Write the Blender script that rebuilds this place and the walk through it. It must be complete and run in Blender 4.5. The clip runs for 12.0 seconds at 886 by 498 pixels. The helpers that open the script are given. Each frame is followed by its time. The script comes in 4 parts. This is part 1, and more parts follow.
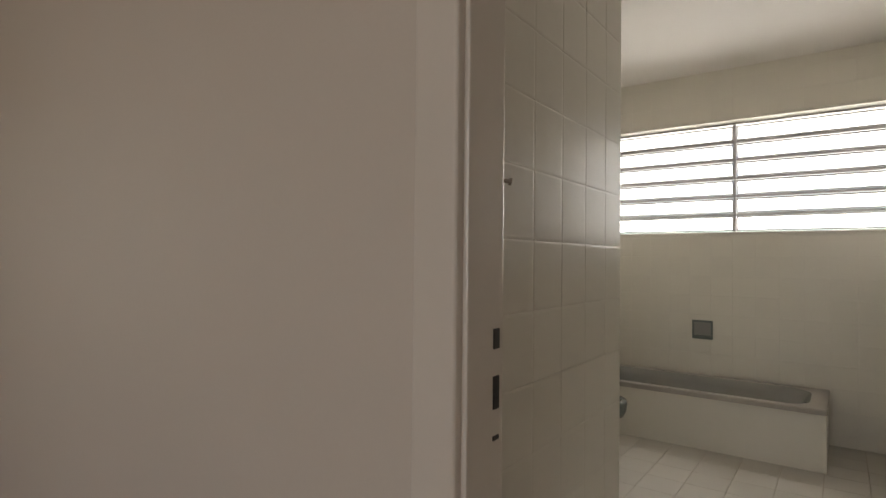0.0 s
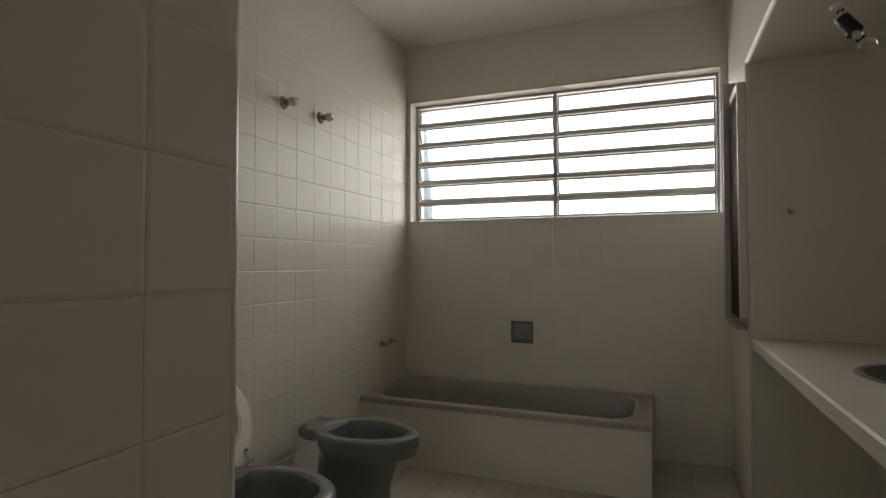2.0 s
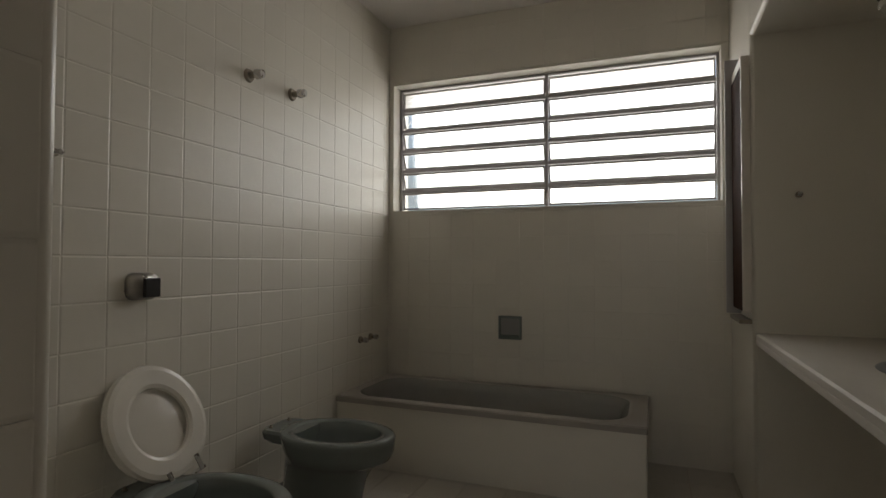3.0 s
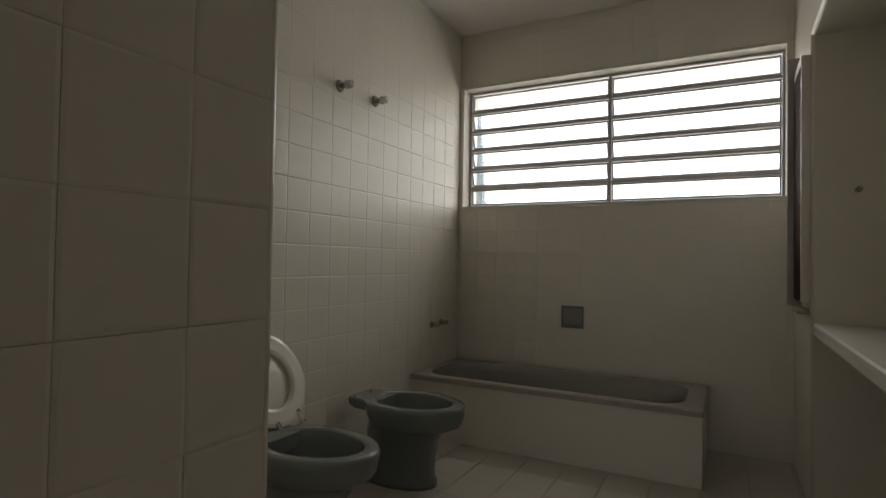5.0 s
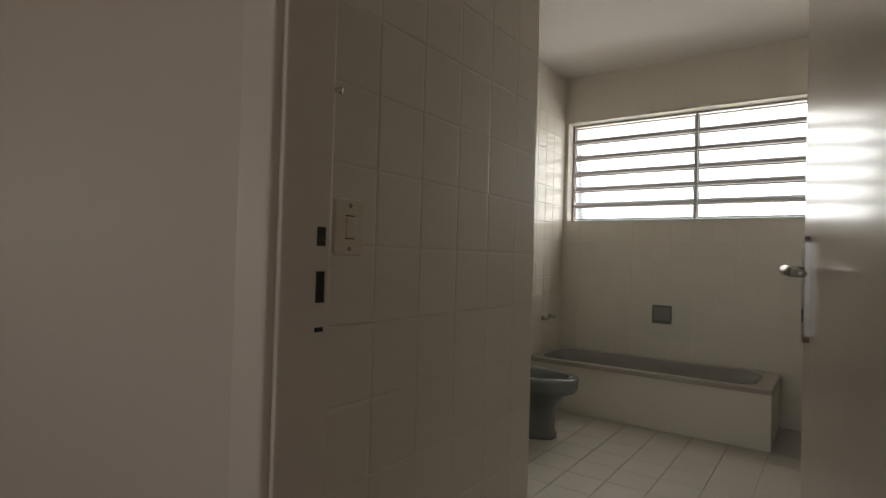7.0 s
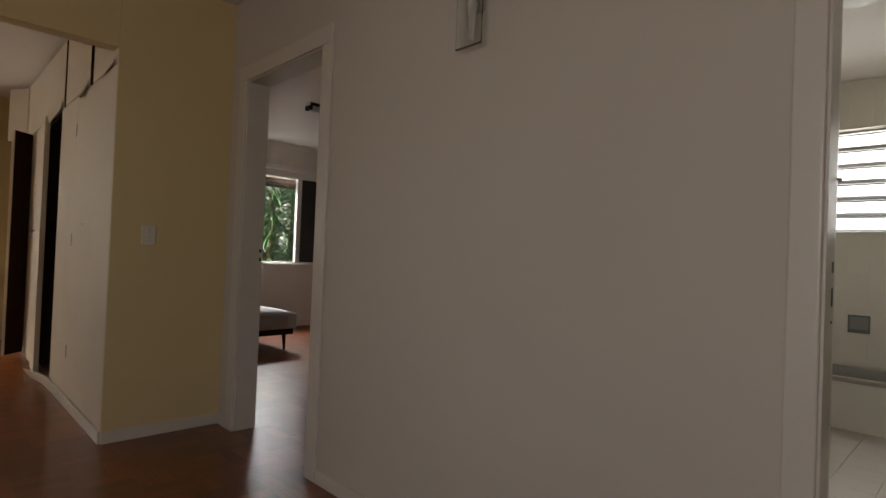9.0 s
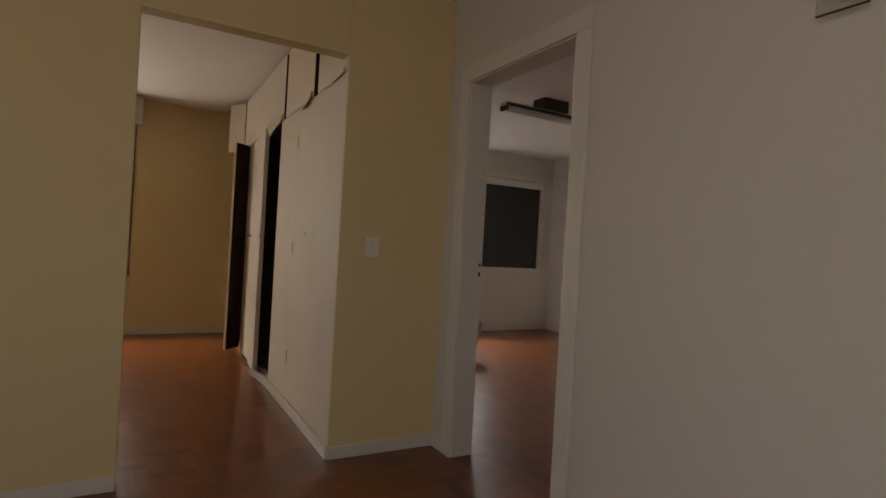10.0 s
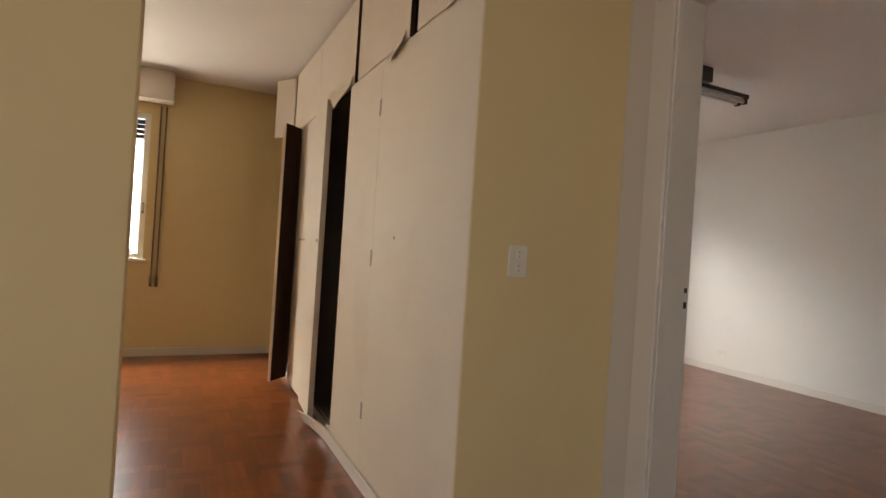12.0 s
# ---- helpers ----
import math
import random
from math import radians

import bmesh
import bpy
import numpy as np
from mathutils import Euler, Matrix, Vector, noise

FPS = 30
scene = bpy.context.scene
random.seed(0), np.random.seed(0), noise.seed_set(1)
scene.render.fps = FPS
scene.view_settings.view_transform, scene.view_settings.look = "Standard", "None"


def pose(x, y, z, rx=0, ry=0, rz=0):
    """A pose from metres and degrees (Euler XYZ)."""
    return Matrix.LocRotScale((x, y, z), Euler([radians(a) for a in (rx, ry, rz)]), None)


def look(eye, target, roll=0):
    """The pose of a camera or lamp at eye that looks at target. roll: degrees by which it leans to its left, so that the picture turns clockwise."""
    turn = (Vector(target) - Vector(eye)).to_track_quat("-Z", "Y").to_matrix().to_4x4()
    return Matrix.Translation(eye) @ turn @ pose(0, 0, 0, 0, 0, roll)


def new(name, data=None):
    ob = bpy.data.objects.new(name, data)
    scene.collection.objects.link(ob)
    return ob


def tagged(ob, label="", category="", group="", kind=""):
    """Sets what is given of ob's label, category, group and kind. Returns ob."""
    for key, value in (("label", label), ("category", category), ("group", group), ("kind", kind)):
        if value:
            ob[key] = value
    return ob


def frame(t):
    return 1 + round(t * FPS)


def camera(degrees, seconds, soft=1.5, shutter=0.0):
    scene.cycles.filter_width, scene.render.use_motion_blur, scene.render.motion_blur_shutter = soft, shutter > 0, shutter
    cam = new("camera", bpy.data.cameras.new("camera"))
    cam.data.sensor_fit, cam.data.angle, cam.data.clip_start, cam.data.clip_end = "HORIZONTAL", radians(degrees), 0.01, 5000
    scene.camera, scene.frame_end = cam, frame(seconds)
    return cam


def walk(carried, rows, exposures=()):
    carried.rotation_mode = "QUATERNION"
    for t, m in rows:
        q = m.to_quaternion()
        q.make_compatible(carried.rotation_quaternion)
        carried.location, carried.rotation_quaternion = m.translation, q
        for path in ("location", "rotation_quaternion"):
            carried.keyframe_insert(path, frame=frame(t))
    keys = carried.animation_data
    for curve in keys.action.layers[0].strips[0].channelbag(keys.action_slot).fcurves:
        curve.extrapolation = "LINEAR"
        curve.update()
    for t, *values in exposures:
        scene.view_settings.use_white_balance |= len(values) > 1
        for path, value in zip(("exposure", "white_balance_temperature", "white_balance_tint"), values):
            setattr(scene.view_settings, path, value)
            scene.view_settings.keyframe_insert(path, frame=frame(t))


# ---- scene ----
cam = camera(78.5, 12.0)
PATH = [
    (0, (0.499, -1.529, 1.184), (-0.685, 0.083, 1.221), 0.6),
    (0.5, (0.517, -1.292, 1.15), (-0.404, 0.483, 1.193), 0.0),
    (1, (0.546, -0.985, 1.136), (-0.279, 0.836, 1.186), -0.3),
    (1.5, (0.507, -0.733, 1.137), (-0.273, 1.108, 1.185), -0.2),
    (2, (0.463, -0.516, 1.112), (-0.271, 1.344, 1.166), -0.0),
    (2.5, (0.456, -0.319, 1.085), (-0.261, 1.547, 1.138), 0.2),
    (4.3, (0.48, -0.294, 1.017), (-0.326, 1.535, 1.062), 0.5),
    (4.5, (0.514, -0.347, 1.014), (-0.343, 1.459, 1.058), 0.8),
    (5, (0.533, -0.535, 1.017), (-0.4, 1.233, 1.062), 1.0),
    (5.5, (0.559, -0.722, 1.023), (-0.45, 1.004, 1.07), 1.0),
    (6, (0.656, -0.948, 1.064), (-0.461, 0.711, 1.098), 1.2),
    (6.5, (0.672, -1.173, 1.042), (-0.483, 0.459, 1.084), 1.6),
    (6.7, (0.689, -1.269, 1.051), (-0.47, 0.361, 1.087), 1.6),
    (8.3, (0.705, -2.149, 1.1), (-0.521, -0.569, 1.117), 2.0),
    (8.5, (0.668, -2.229, 1.115), (-0.580, -0.667, 1.124), 2.1),
    (8.8, (0.525, -2.343, 1.086), (-0.794, -0.839, 1.109), 2.2),
    (9, (0.408, -2.4, 1.075), (-1.021, -1.001, 1.104), 2.3),
    (9.5, (0.132, -2.48, 1.13), (-1.53, -1.367, 1.129), 2.9),
    (10, (-0.168, -2.563, 1.15), (-1.911, -1.583, 1.146), 3.3),
    (10.5, (-0.459, -2.595, 1.146), (-2.226, -1.657, 1.138), 3.5),
    (11, (-0.777, -2.558, 1.145), (-2.567, -1.666, 1.145), 3.7),
    (11.5, (-1.119, -2.557, 1.161), (-2.914, -1.676, 1.156), 3.8),
    (12, (-1.39, -2.49, 1.156), (-3.185, -1.609, 1.156), 3.7),
]
EXPOSURES = [(0.0, 0.95), (0.5, 0.72), (1.0, 0.35), (1.5, 0.05), (2.0, -0.15), (2.5, -0.38), (4.5, -0.55), (5.5, -0.3), (6.5, 0.1), (8.5, 0.35), (9.0, 0.45), (9.5, 0.5), (10.5, 1.03), (11.3, 1.45), (12.0, 1.6)]
walk(cam, [(t, look(eye, target, roll)) for t, eye, target, roll in PATH], EXPOSURES)

# ---- world, sun, large lights ----
world = bpy.data.worlds.new("sky")
scene.world = world
world.use_nodes = True
wn = world.node_tree
sky = wn.nodes.new("ShaderNodeTexSky")
sky.sky_type, sky.sun_disc = "NISHITA", False
sky.sun_elevation, sky.sun_rotation = radians(55), radians(83)
wn.links.new(sky.outputs[0], wn.nodes["Background"].inputs[0])
wn.nodes["Background"].inputs[1].default_value = 0.14


def lamp(name, kind, m, energy, color=(1, 1, 1), sx=1.0, sy=1.0):
    data = bpy.data.lights.new(name, kind)
    data.energy, data.color = energy, color
    if kind == "AREA":
        data.shape, data.size, data.size_y = "RECTANGLE", sx, sy
    ob = new(name, data)
    ob.matrix_world = m
    return ob


sun = lamp("sun", "SUN", look((0, 0, 10), (-7.0, -0.8, 0.0)), 5.0, (1, 0.95, 0.87))
sun.data.angle = radians(2)
# daylight in the window openings
lamp("bath_window_light", "AREA", look((-0.14, 3.30, 1.85), (-0.14, 1.0, 1.35)), 28, (1.0, 0.97, 0.92), 2.0, 1.0)
lamp("bedroom_window_light", "AREA", look((-8.30, -1.10, 2.75), (-6.55, 0.80, 1.72)), 65, (1.0, 0.98, 0.95), 0.8, 0.7)
lamp("bedroom_sky_light", "AREA", look((-7.6, 1.60, 2.60), (-5.6, 1.0, 0.6)), 98, (1.0, 0.98, 0.95), 1.1, 0.72)
lamp("dressing_window_light", "AREA", look((-7.30, -3.55, 1.55), (-4.5, -3.0, 0.9)), 14.5, (1.0, 0.91, 0.78), 1.4, 1.2)
lamp("dressing_sky_light", "AREA", look((-8.0, -5.0, 3.2), (-6.0, -2.2, 0.0)), 145, (1.0, 0.91, 0.76), 1.4, 0.9)
# added hall light from an unseen, assumed opening behind the camera
lamp("hall_fill_light", "AREA", look((0.7, -5.05, 1.60), (0.3, -1.0, 1.2)), 13.6, (1.0, 0.935, 0.87), 2.0, 1.4)


# ---- materials ----
def mat(name, color, rough=0.5, metal=0.0, vary=0.06, scale=6.0, fine=60.0, bump=0.05, coat=0.0, spec=0.5,
        rand=0.0, island=0.0, stain=None, stain_amount=0.0, dist=0.002, gloss_vary=0.16):
    """Noise at two scales over one base colour, with fine relief."""
    m = bpy.data.materials.new(name)
    m.use_nodes = True
    n, l = m.node_tree.nodes, m.node_tree.links
    b = n["Principled BSDF"]
    b.inputs["Roughness"].default_value, b.inputs["Metallic"].default_value = rough, metal
    b.inputs["Coat Weight"].default_value, b.inputs["Specular IOR Level"].default_value = coat, spec
    b.inputs["Coat Roughness"].default_value = 0.12
    co = n.new("ShaderNodeTexCoord")
    geo = n.new("ShaderNodeNewGeometry")
    big, small = n.new("ShaderNodeTexNoise"), n.new("ShaderNodeTexNoise")
    for t, s, d in ((big, scale, 4), (small, fine, 3)):
        t.inputs["Scale"].default_value, t.inputs["Detail"].default_value = s, d
        l.new(geo.outputs["Position"], t.inputs["Vector"])
    hsv = n.new("ShaderNodeHueSaturation")
    hsv.inputs["Color"].default_value = (*color, 1)
    mix = n.new("ShaderNodeMath")
    mix.operation = "MULTIPLY_ADD"
    l.new(big.outputs["Fac"], mix.inputs[0])
    mix.inputs[1].default_value, mix.inputs[2].default_value = 2 * vary, 1 - vary
    last = mix
    second = n.new("ShaderNodeMath")
    second.operation = "MULTIPLY_ADD"
    l.new(small.outputs["Fac"], second.inputs[0])
    second.inputs[1].default_value = vary
    l.new(last.outputs[0], second.inputs[2])
    last = second
    for amount, node, socket in ((rand, "ShaderNodeObjectInfo", "Random"), (island, None, "Random Per Island")):
        if amount:
            src = n.new(node).outputs[socket] if node else geo.outputs[socket]
            add = n.new("ShaderNodeMath")
            add.operation = "MULTIPLY_ADD"
            l.new(src, add.inputs[0])
            add.inputs[1].default_value = amount
            l.new(last.outputs[0], add.inputs[2])
            sub = n.new("ShaderNodeMath")
            sub.operation = "SUBTRACT"
            l.new(add.outputs[0], sub.inputs[0])
            sub.inputs[1].default_value = amount / 2
            last = sub
    l.new(last.outputs[0], hsv.inputs["Value"])
    out = hsv.outputs[0]
    if stain:
        st = n.new("ShaderNodeTexNoise")
        st.inputs["Scale"].default_value, st.inputs["Detail"].default_value = 2.3, 8
        l.new(geo.outputs["Position"], st.inputs["Vector"])
        ramp = n.new("ShaderNodeMapRange")
        ramp.inputs[1].default_value, ramp.inputs[2].default_value = 0.52, 0.75
        ramp.inputs[4].default_value = stain_amount
        l.new(st.outputs["Fac"], ramp.inputs[0])
        sm = n.new("ShaderNodeMix")
        sm.data_type = "RGBA"
        l.new(ramp.outputs[0], sm.inputs[0])
        l.new(out, sm.inputs[6])
        sm.inputs[7].default_value = (*stain, 1)
        out = sm.outputs[2]
    l.new(out, b.inputs["Base Color"])
    rr = n.new("ShaderNodeMath")
    rr.operation = "MULTIPLY_ADD"
    l.new(big.outputs["Fac"], rr.inputs[0])
    rr.inputs[1].default_value, rr.inputs[2].default_value = gloss_vary, max(rough - gloss_vary / 2, 0.02)
    l.new(rr.outputs[0], b.inputs["Roughness"])
    if bump:
        bn = n.new("ShaderNodeBump")
        bn.inputs["Strength"].default_value, bn.inputs["Distance"].default_value = bump, dist
        l.new(small.outputs["Fac"], bn.inputs["Height"])
        l.new(bn.outputs[0], b.inputs["Normal"])
    return m


def wood(name, color, dark, rough, axis=0, rand=0.0, island=0.0, coat=0.0, spec=0.5, bump=0.02, vary=0.12, scale=3.0, fine=40.0, grain=70.0, gloss_vary=0.16):
    """Wood with grain stretched along one axis of the object."""
    m = mat(name, color, rough, vary=vary, scale=scale, fine=fine, gloss_vary=gloss_vary, bump=bump, coat=coat, rand=rand, island=island, spec=spec)
    n, l = m.node_tree.nodes, m.node_tree.links
    co, mp, t = n.new("ShaderNodeTexCoord"), n.new("ShaderNodeMapping"), n.new("ShaderNodeTexNoise")
    s = [grain, grain, grain]
    s[axis] = grain / 14
    mp.inputs["Scale"].default_value = s
    t.inputs["Scale"].default_value, t.inputs["Detail"].default_value = 1.0, 5
    l.new(co.outputs["Object"], mp.inputs[0])
    l.new(mp.outputs[0], t.inputs["Vector"])
    b = n["Principled BSDF"]
    old = b.inputs["Base Color"].links[0].from_socket
    mx = n.new("ShaderNodeMix")
    mx.data_type = "RGBA"
    r = n.new("ShaderNodeMapRange")
    r.inputs[1].default_value, r.inputs[2].default_value, r.inputs[4].default_value = 0.4, 0.7, 0.7
    l.new(t.outputs["Fac"], r.inputs[0])
    l.new(r.outputs[0], mx.inputs[0])
    l.new(old, mx.inputs[6])
    mx.inputs[7].default_value = (*dark, 1)
    l.new(mx.outputs[2], b.inputs["Base Color"])
    return m


WHITE_WALL = mat("white_wall_paint", (0.60, 0.54, 0.47), 0.62, vary=0.03, scale=1.6, fine=130, bump=0.12)
YELLOW_WALL = mat("yellow_wall_paint", (0.69, 0.55, 0.29), 0.6, vary=0.03, scale=1.4, fine=130, bump=0.12)
COOL_WALL = mat("pale_wall_paint", (0.72, 0.68, 0.62), 0.62, vary=0.03, scale=1.6, fine=130, bump=0.1)
CEILING = mat("ceiling_paint", (0.80, 0.76, 0.72), 0.8, vary=0.03, scale=1.2, fine=160, bump=0.1)
BATH_WALL = mat("bath_wall_paint", (0.72, 0.68, 0.60), 0.42, vary=0.04, scale=2.0, fine=90, bump=0.06)
TILE = mat("painted_wall_tile", (0.74, 0.70, 0.62), 0.302, vary=0.02, scale=4.0, fine=30, bump=0.06, rand=0.03, spec=0.5, dist=0.004, gloss_vary=0.05)
TILE_REST = mat("painted_wall_tile_rest", (0.74, 0.70, 0.62), 0.302, vary=0.02, scale=4.0, fine=30, bump=0.06, island=0.03, dist=0.004, gloss_vary=0.05)
GROUT = mat("tile_joint", (0.73, 0.69, 0.61), 0.4, vary=0.08, bump=0.1)
FLOOR_TILE = mat("bath_floor_tile", (0.50, 0.465, 0.41), 0.38, vary=0.05, rand=0.07, fine=70, bump=0.04)
FLOOR_JOINT = mat("bath_floor_joint", (0.42, 0.37, 0.30), 0.8, vary=0.2)
TRIM = mat("white_gloss_trim", (0.67, 0.615, 0.545), 0.36, gloss_vary=0.10, vary=0.03, scale=3.0, fine=60, bump=0.05, coat=0.2)
DOOR_PAINT = mat("white_gloss_door_paint", (0.72, 0.67, 0.60), 0.23, gloss_vary=0.03, vary=0.02, scale=3.0, fine=25, bump=0.06, coat=0.6)
WARDROBE = mat("cream_wardrobe_paint", (0.67, 0.59, 0.495), 0.68, vary=0.05, scale=1.5, fine=60, bump=0.05, spec=0.25, stain=(0.50, 0.38, 0.24), stain_amount=0.22)
DARK_WOOD = wood("dark_wardrobe_wood", (0.045, 0.022, 0.014), (0.02, 0.01, 0.007), 0.8, axis=2, spec=0.04)
# wardrobe interior, darkened in colour for the shade behind doors and gaps
SHADED_INSIDE = mat("wardrobe_inside_shaded", (0.10, 0.078, 0.066), 0.8, vary=0.08, scale=3.0, fine=40, bump=0.05, spec=0.2)
GREEN_CERAMIC = mat("grey_green_ceramic", (0.165, 0.185, 0.175), 0.12, vary=0.03, scale=3.0, fine=30, bump=0.0, coat=0.5)
TUB_RIM = mat("beige_grey_stone_rim", (0.37, 0.335, 0.30), 0.38, vary=0.08, scale=5, fine=40, bump=0.04, stain=(0.26, 0.21, 0.15), stain_amount=0.35)
TUB_CERAMIC = mat("grey_tub_enamel", (0.27, 0.265, 0.25), 0.22, vary=0.06, scale=4.0, fine=30, bump=0.02, stain=(0.30, 0.25, 0.18), stain_amount=0.3)
SEAT_PLASTIC = mat("white_toilet_seat", (0.80, 0.76, 0.69), 0.25, vary=0.02, bump=0.0, coat=0.2)
CHROME = mat("worn_chrome", (0.50, 0.48, 0.45), 0.28, metal=1.0, vary=0.08, scale=30, bump=0.03)
DULL_METAL = mat("corroded_metal", (0.30, 0.26, 0.21), 0.45, metal=0.8, vary=0.2, scale=40, bump=0.1)
DARK_CERAMIC = mat("dark_grey_green_ceramic", (0.10, 0.105, 0.10), 0.3, vary=0.08, bump=0.02)
DARK_CHROME = mat("tarnished_chrome", (0.30, 0.285, 0.27), 0.3, metal=1.0, vary=0.12, scale=30, bump=0.04)
BLACK = mat("black_plastic", (0.015, 0.013, 0.012), 0.35, vary=0.05, bump=0.02)
STEEL = mat("grey_window_steel", (0.44, 0.42, 0.42), 0.5, vary=0.06, scale=12, fine=90, bump=0.08)
WINDOW_WHITE = mat("white_window_paint", (0.78, 0.76, 0.72), 0.4, vary=0.03)
SHUTTER_DARK = mat("dark_roller_shutter", (0.030, 0.027, 0.026), 0.6, vary=0.1)
BROWN = wood("brown_blind_wood", (0.10, 0.045, 0.028), (0.05, 0.02, 0.014), 0.5, axis=1)
STRAP = mat("blind_strap_metal", (0.20, 0.15, 0.11), 0.5, metal=0.3, vary=0.12)
SWITCH = mat("ivory_switch_plastic", (0.72, 0.66, 0.56), 0.35, vary=0.02, bump=0.0)
MARBLE = mat("pale_marble_counter", (0.50, 0.465, 0.41), 0.55, vary=0.07, scale=5, fine=18, bump=0.01, stain=(0.45, 0.42, 0.38), stain_amount=0.35)
MATTRESS = mat("grey_mattress_cloth", (0.45, 0.46, 0.46), 0.85, vary=0.06, fine=200, bump=0.3)
LAMP_WHITE = mat("white_lamp_enamel", (0.75, 0.74, 0.71), 0.35, vary=0.03)
LAMP_DARK = mat("dark_lamp_box", (0.04, 0.033, 0.028), 0.5, vary=0.1)
OUT_WALL = mat("outside_white_render", (0.80, 0.77, 0.70), 0.85, vary=0.06, scale=3, fine=60, bump=0.2)
SLATE = mat("outside_grey_slats", (0.22, 0.22, 0.21), 0.6, vary=0.1)
LEAF = mat("green_leaf", (0.07, 0.14, 0.05), 0.45, vary=0.2, scale=20, bump=0.0, island=0.5)
BARK = mat("brown_bark", (0.16, 0.11, 0.07), 0.9, vary=0.2, scale=14, fine=50, bump=0.4)
SOIL = mat("outside_ground", (0.20, 0.18, 0.15), 0.95, vary=0.15, scale=2, fine=20, bump=0.3)
PARQUET = wood("parquet_block", (0.165, 0.046, 0.0120), (0.135, 0.036, 0.0100), 0.288, axis=0, rand=0.9, spec=0.65, bump=0.0, coat=0.0, vary=0.20, scale=5.0, fine=14.0, grain=40.0, gloss_vary=0.02)
PARQUET_REST = wood("parquet_rest", (0.165, 0.046, 0.0120), (0.135, 0.036, 0.0100), 0.288, axis=0, island=0.9, spec=0.65, bump=0.0, coat=0.0, vary=0.20, scale=5.0, fine=14.0, grain=40.0, gloss_vary=0.02)
PARQUET_BED = mat("parquet_joint", (0.15, 0.045, 0.015), 0.4, vary=0.1)


def glass(name, color, rough):
    m = bpy.data.materials.new(name)
    m.use_nodes = True
    b = m.node_tree.nodes["Principled BSDF"]
    b.inputs["Base Color"].default_value = (*color, 1)
    b.inputs["Transmission Weight"].default_value, b.inputs["Roughness"].default_value = 1.0, rough
    b.inputs["IOR"].default_value = 1.45
    return m


RIBBED_GLASS = glass("ribbed_glass", (0.95, 0.95, 0.93), 0.25)
DUSTY_GLASS = glass("dusty_ribbed_glass", (0.62, 0.605, 0.57), 0.45)
CLEAR_GLASS = glass("clear_glass", (0.95, 0.97, 0.96), 0.02)
FROST_GLASS = mat("frosted_lamp_glass", (0.55, 0.57, 0.50), 0.35, vary=0.04, bump=0.02)


# ---- mesh helpers ----
def box(bm, x0, x1, y0, y1, z0, z1, m=None):
    v = [bm.verts.new((x, y, z)) for z in (z0, z1) for y in (y0, y1) for x in (x0, x1)]
    if m is not None:
        for w in v:
            w.co = m @ w.co
    for f in ((0, 2, 3, 1), (4, 5, 7, 6), (0, 1, 5, 4), (2, 6, 7, 3), (0, 4, 6, 2), (1, 3, 7, 5)):
        bm.faces.new([v[i] for i in f])


def bevel(bm, w, seg=2):
    bmesh.ops.bevel(bm, geom=list(bm.edges), offset=w, segments=seg, profile=0.6, affect="EDGES", clamp_overlap=True)
    return bm


def boxes(*rows, w=0.0, seg=2):
    bm = bmesh.new()
    for r in rows:
        box(bm, *r)
    return bevel(bm, w, seg) if w else bm


def rod(bm, a, b, r, n=12, r2=None):
    a, b = Vector(a), Vector(b)
    m = Matrix.Translation((a + b) / 2) @ (b - a).to_track_quat("Z", "Y").to_matrix().to_4x4()
    bmesh.ops.create_cone(bm, cap_ends=True, segments=n, radius1=r, radius2=r if r2 is None else r2, depth=(b - a).length, matrix=m)
    return bm


def loft(bm, rings, cap_first=True, cap_last=True):
    rows = [[bm.verts.new(p) for p in ring] for ring in rings]
    n = len(rows[0])
    for a, b in zip(rows, rows[1:]):
        for i in range(n):
            bm.faces.new((a[i], a[(i + 1) % n], b[(i + 1) % n], b[i]))
    if cap_first:
        bm.faces.new(rows[0][::-1])
    if cap_last:
        bm.faces.new(rows[-1])
    return bm


def egg(cx, cy, z, front, back, half, n=36):
    out = []
    for i in range(n):
        a = 2 * math.pi * i / n
        c, s = math.cos(a), math.sin(a)
        out.append((cx + (front if c > 0 else back) * c, cy + half * s, z))
    return out


def round_rect(x0, x1, y0, y1, z, r, n=6):
    out = []
    for cx, cy, a0 in ((x1 - r, y1 - r, 0), (x0 + r, y1 - r, 90), (x0 + r, y0 + r, 180), (x1 - r, y0 + r, 270)):
        for k in range(n + 1):
            a = radians(a0 + 90 * k / n)
            out.append((cx + r * math.cos(a), cy + r * math.sin(a), z))
    return out


def part(name, bm, material, parent=None, label="", smooth=False, recalc=True):
    if recalc:
        bmesh.ops.recalc_face_normals(bm, faces=list(bm.faces))
    me = bpy.data.meshes.new(name)
    bm.to_mesh(me)
    bm.free()
    me.materials.append(material)
    if smooth:
        for p in me.polygons:
            p.use_smooth = True
    ob = new(name, me)
    if parent is not None:
        ob.parent = parent
    return tagged(ob, label)


def thing(name, label, category, at=(0, 0, 0), group="", kind=""):
    ob = new(name)
    ob.location = at
    ob.empty_display_size = 0.1
    return tagged(ob, label, category, group, kind)


def structure(name, bm, material, label):
    return tagged(part(name, bm, material), label, name.split("_")[0], kind="structure")


# ---- plan ----
CEIL = 2.585
HALL_Y, BATH_S, BED_S = -1.01, -0.80, -0.885          # wall between hall and bathroom / bedroom
BATH_W, BATH_N, BATH_E = -1.125, 2.83, 0.836
OPEN_X = -2.928                         # wall with the open passage
BED_W, BED_N = -6.62, 2.93
DRESS_W = -7.03
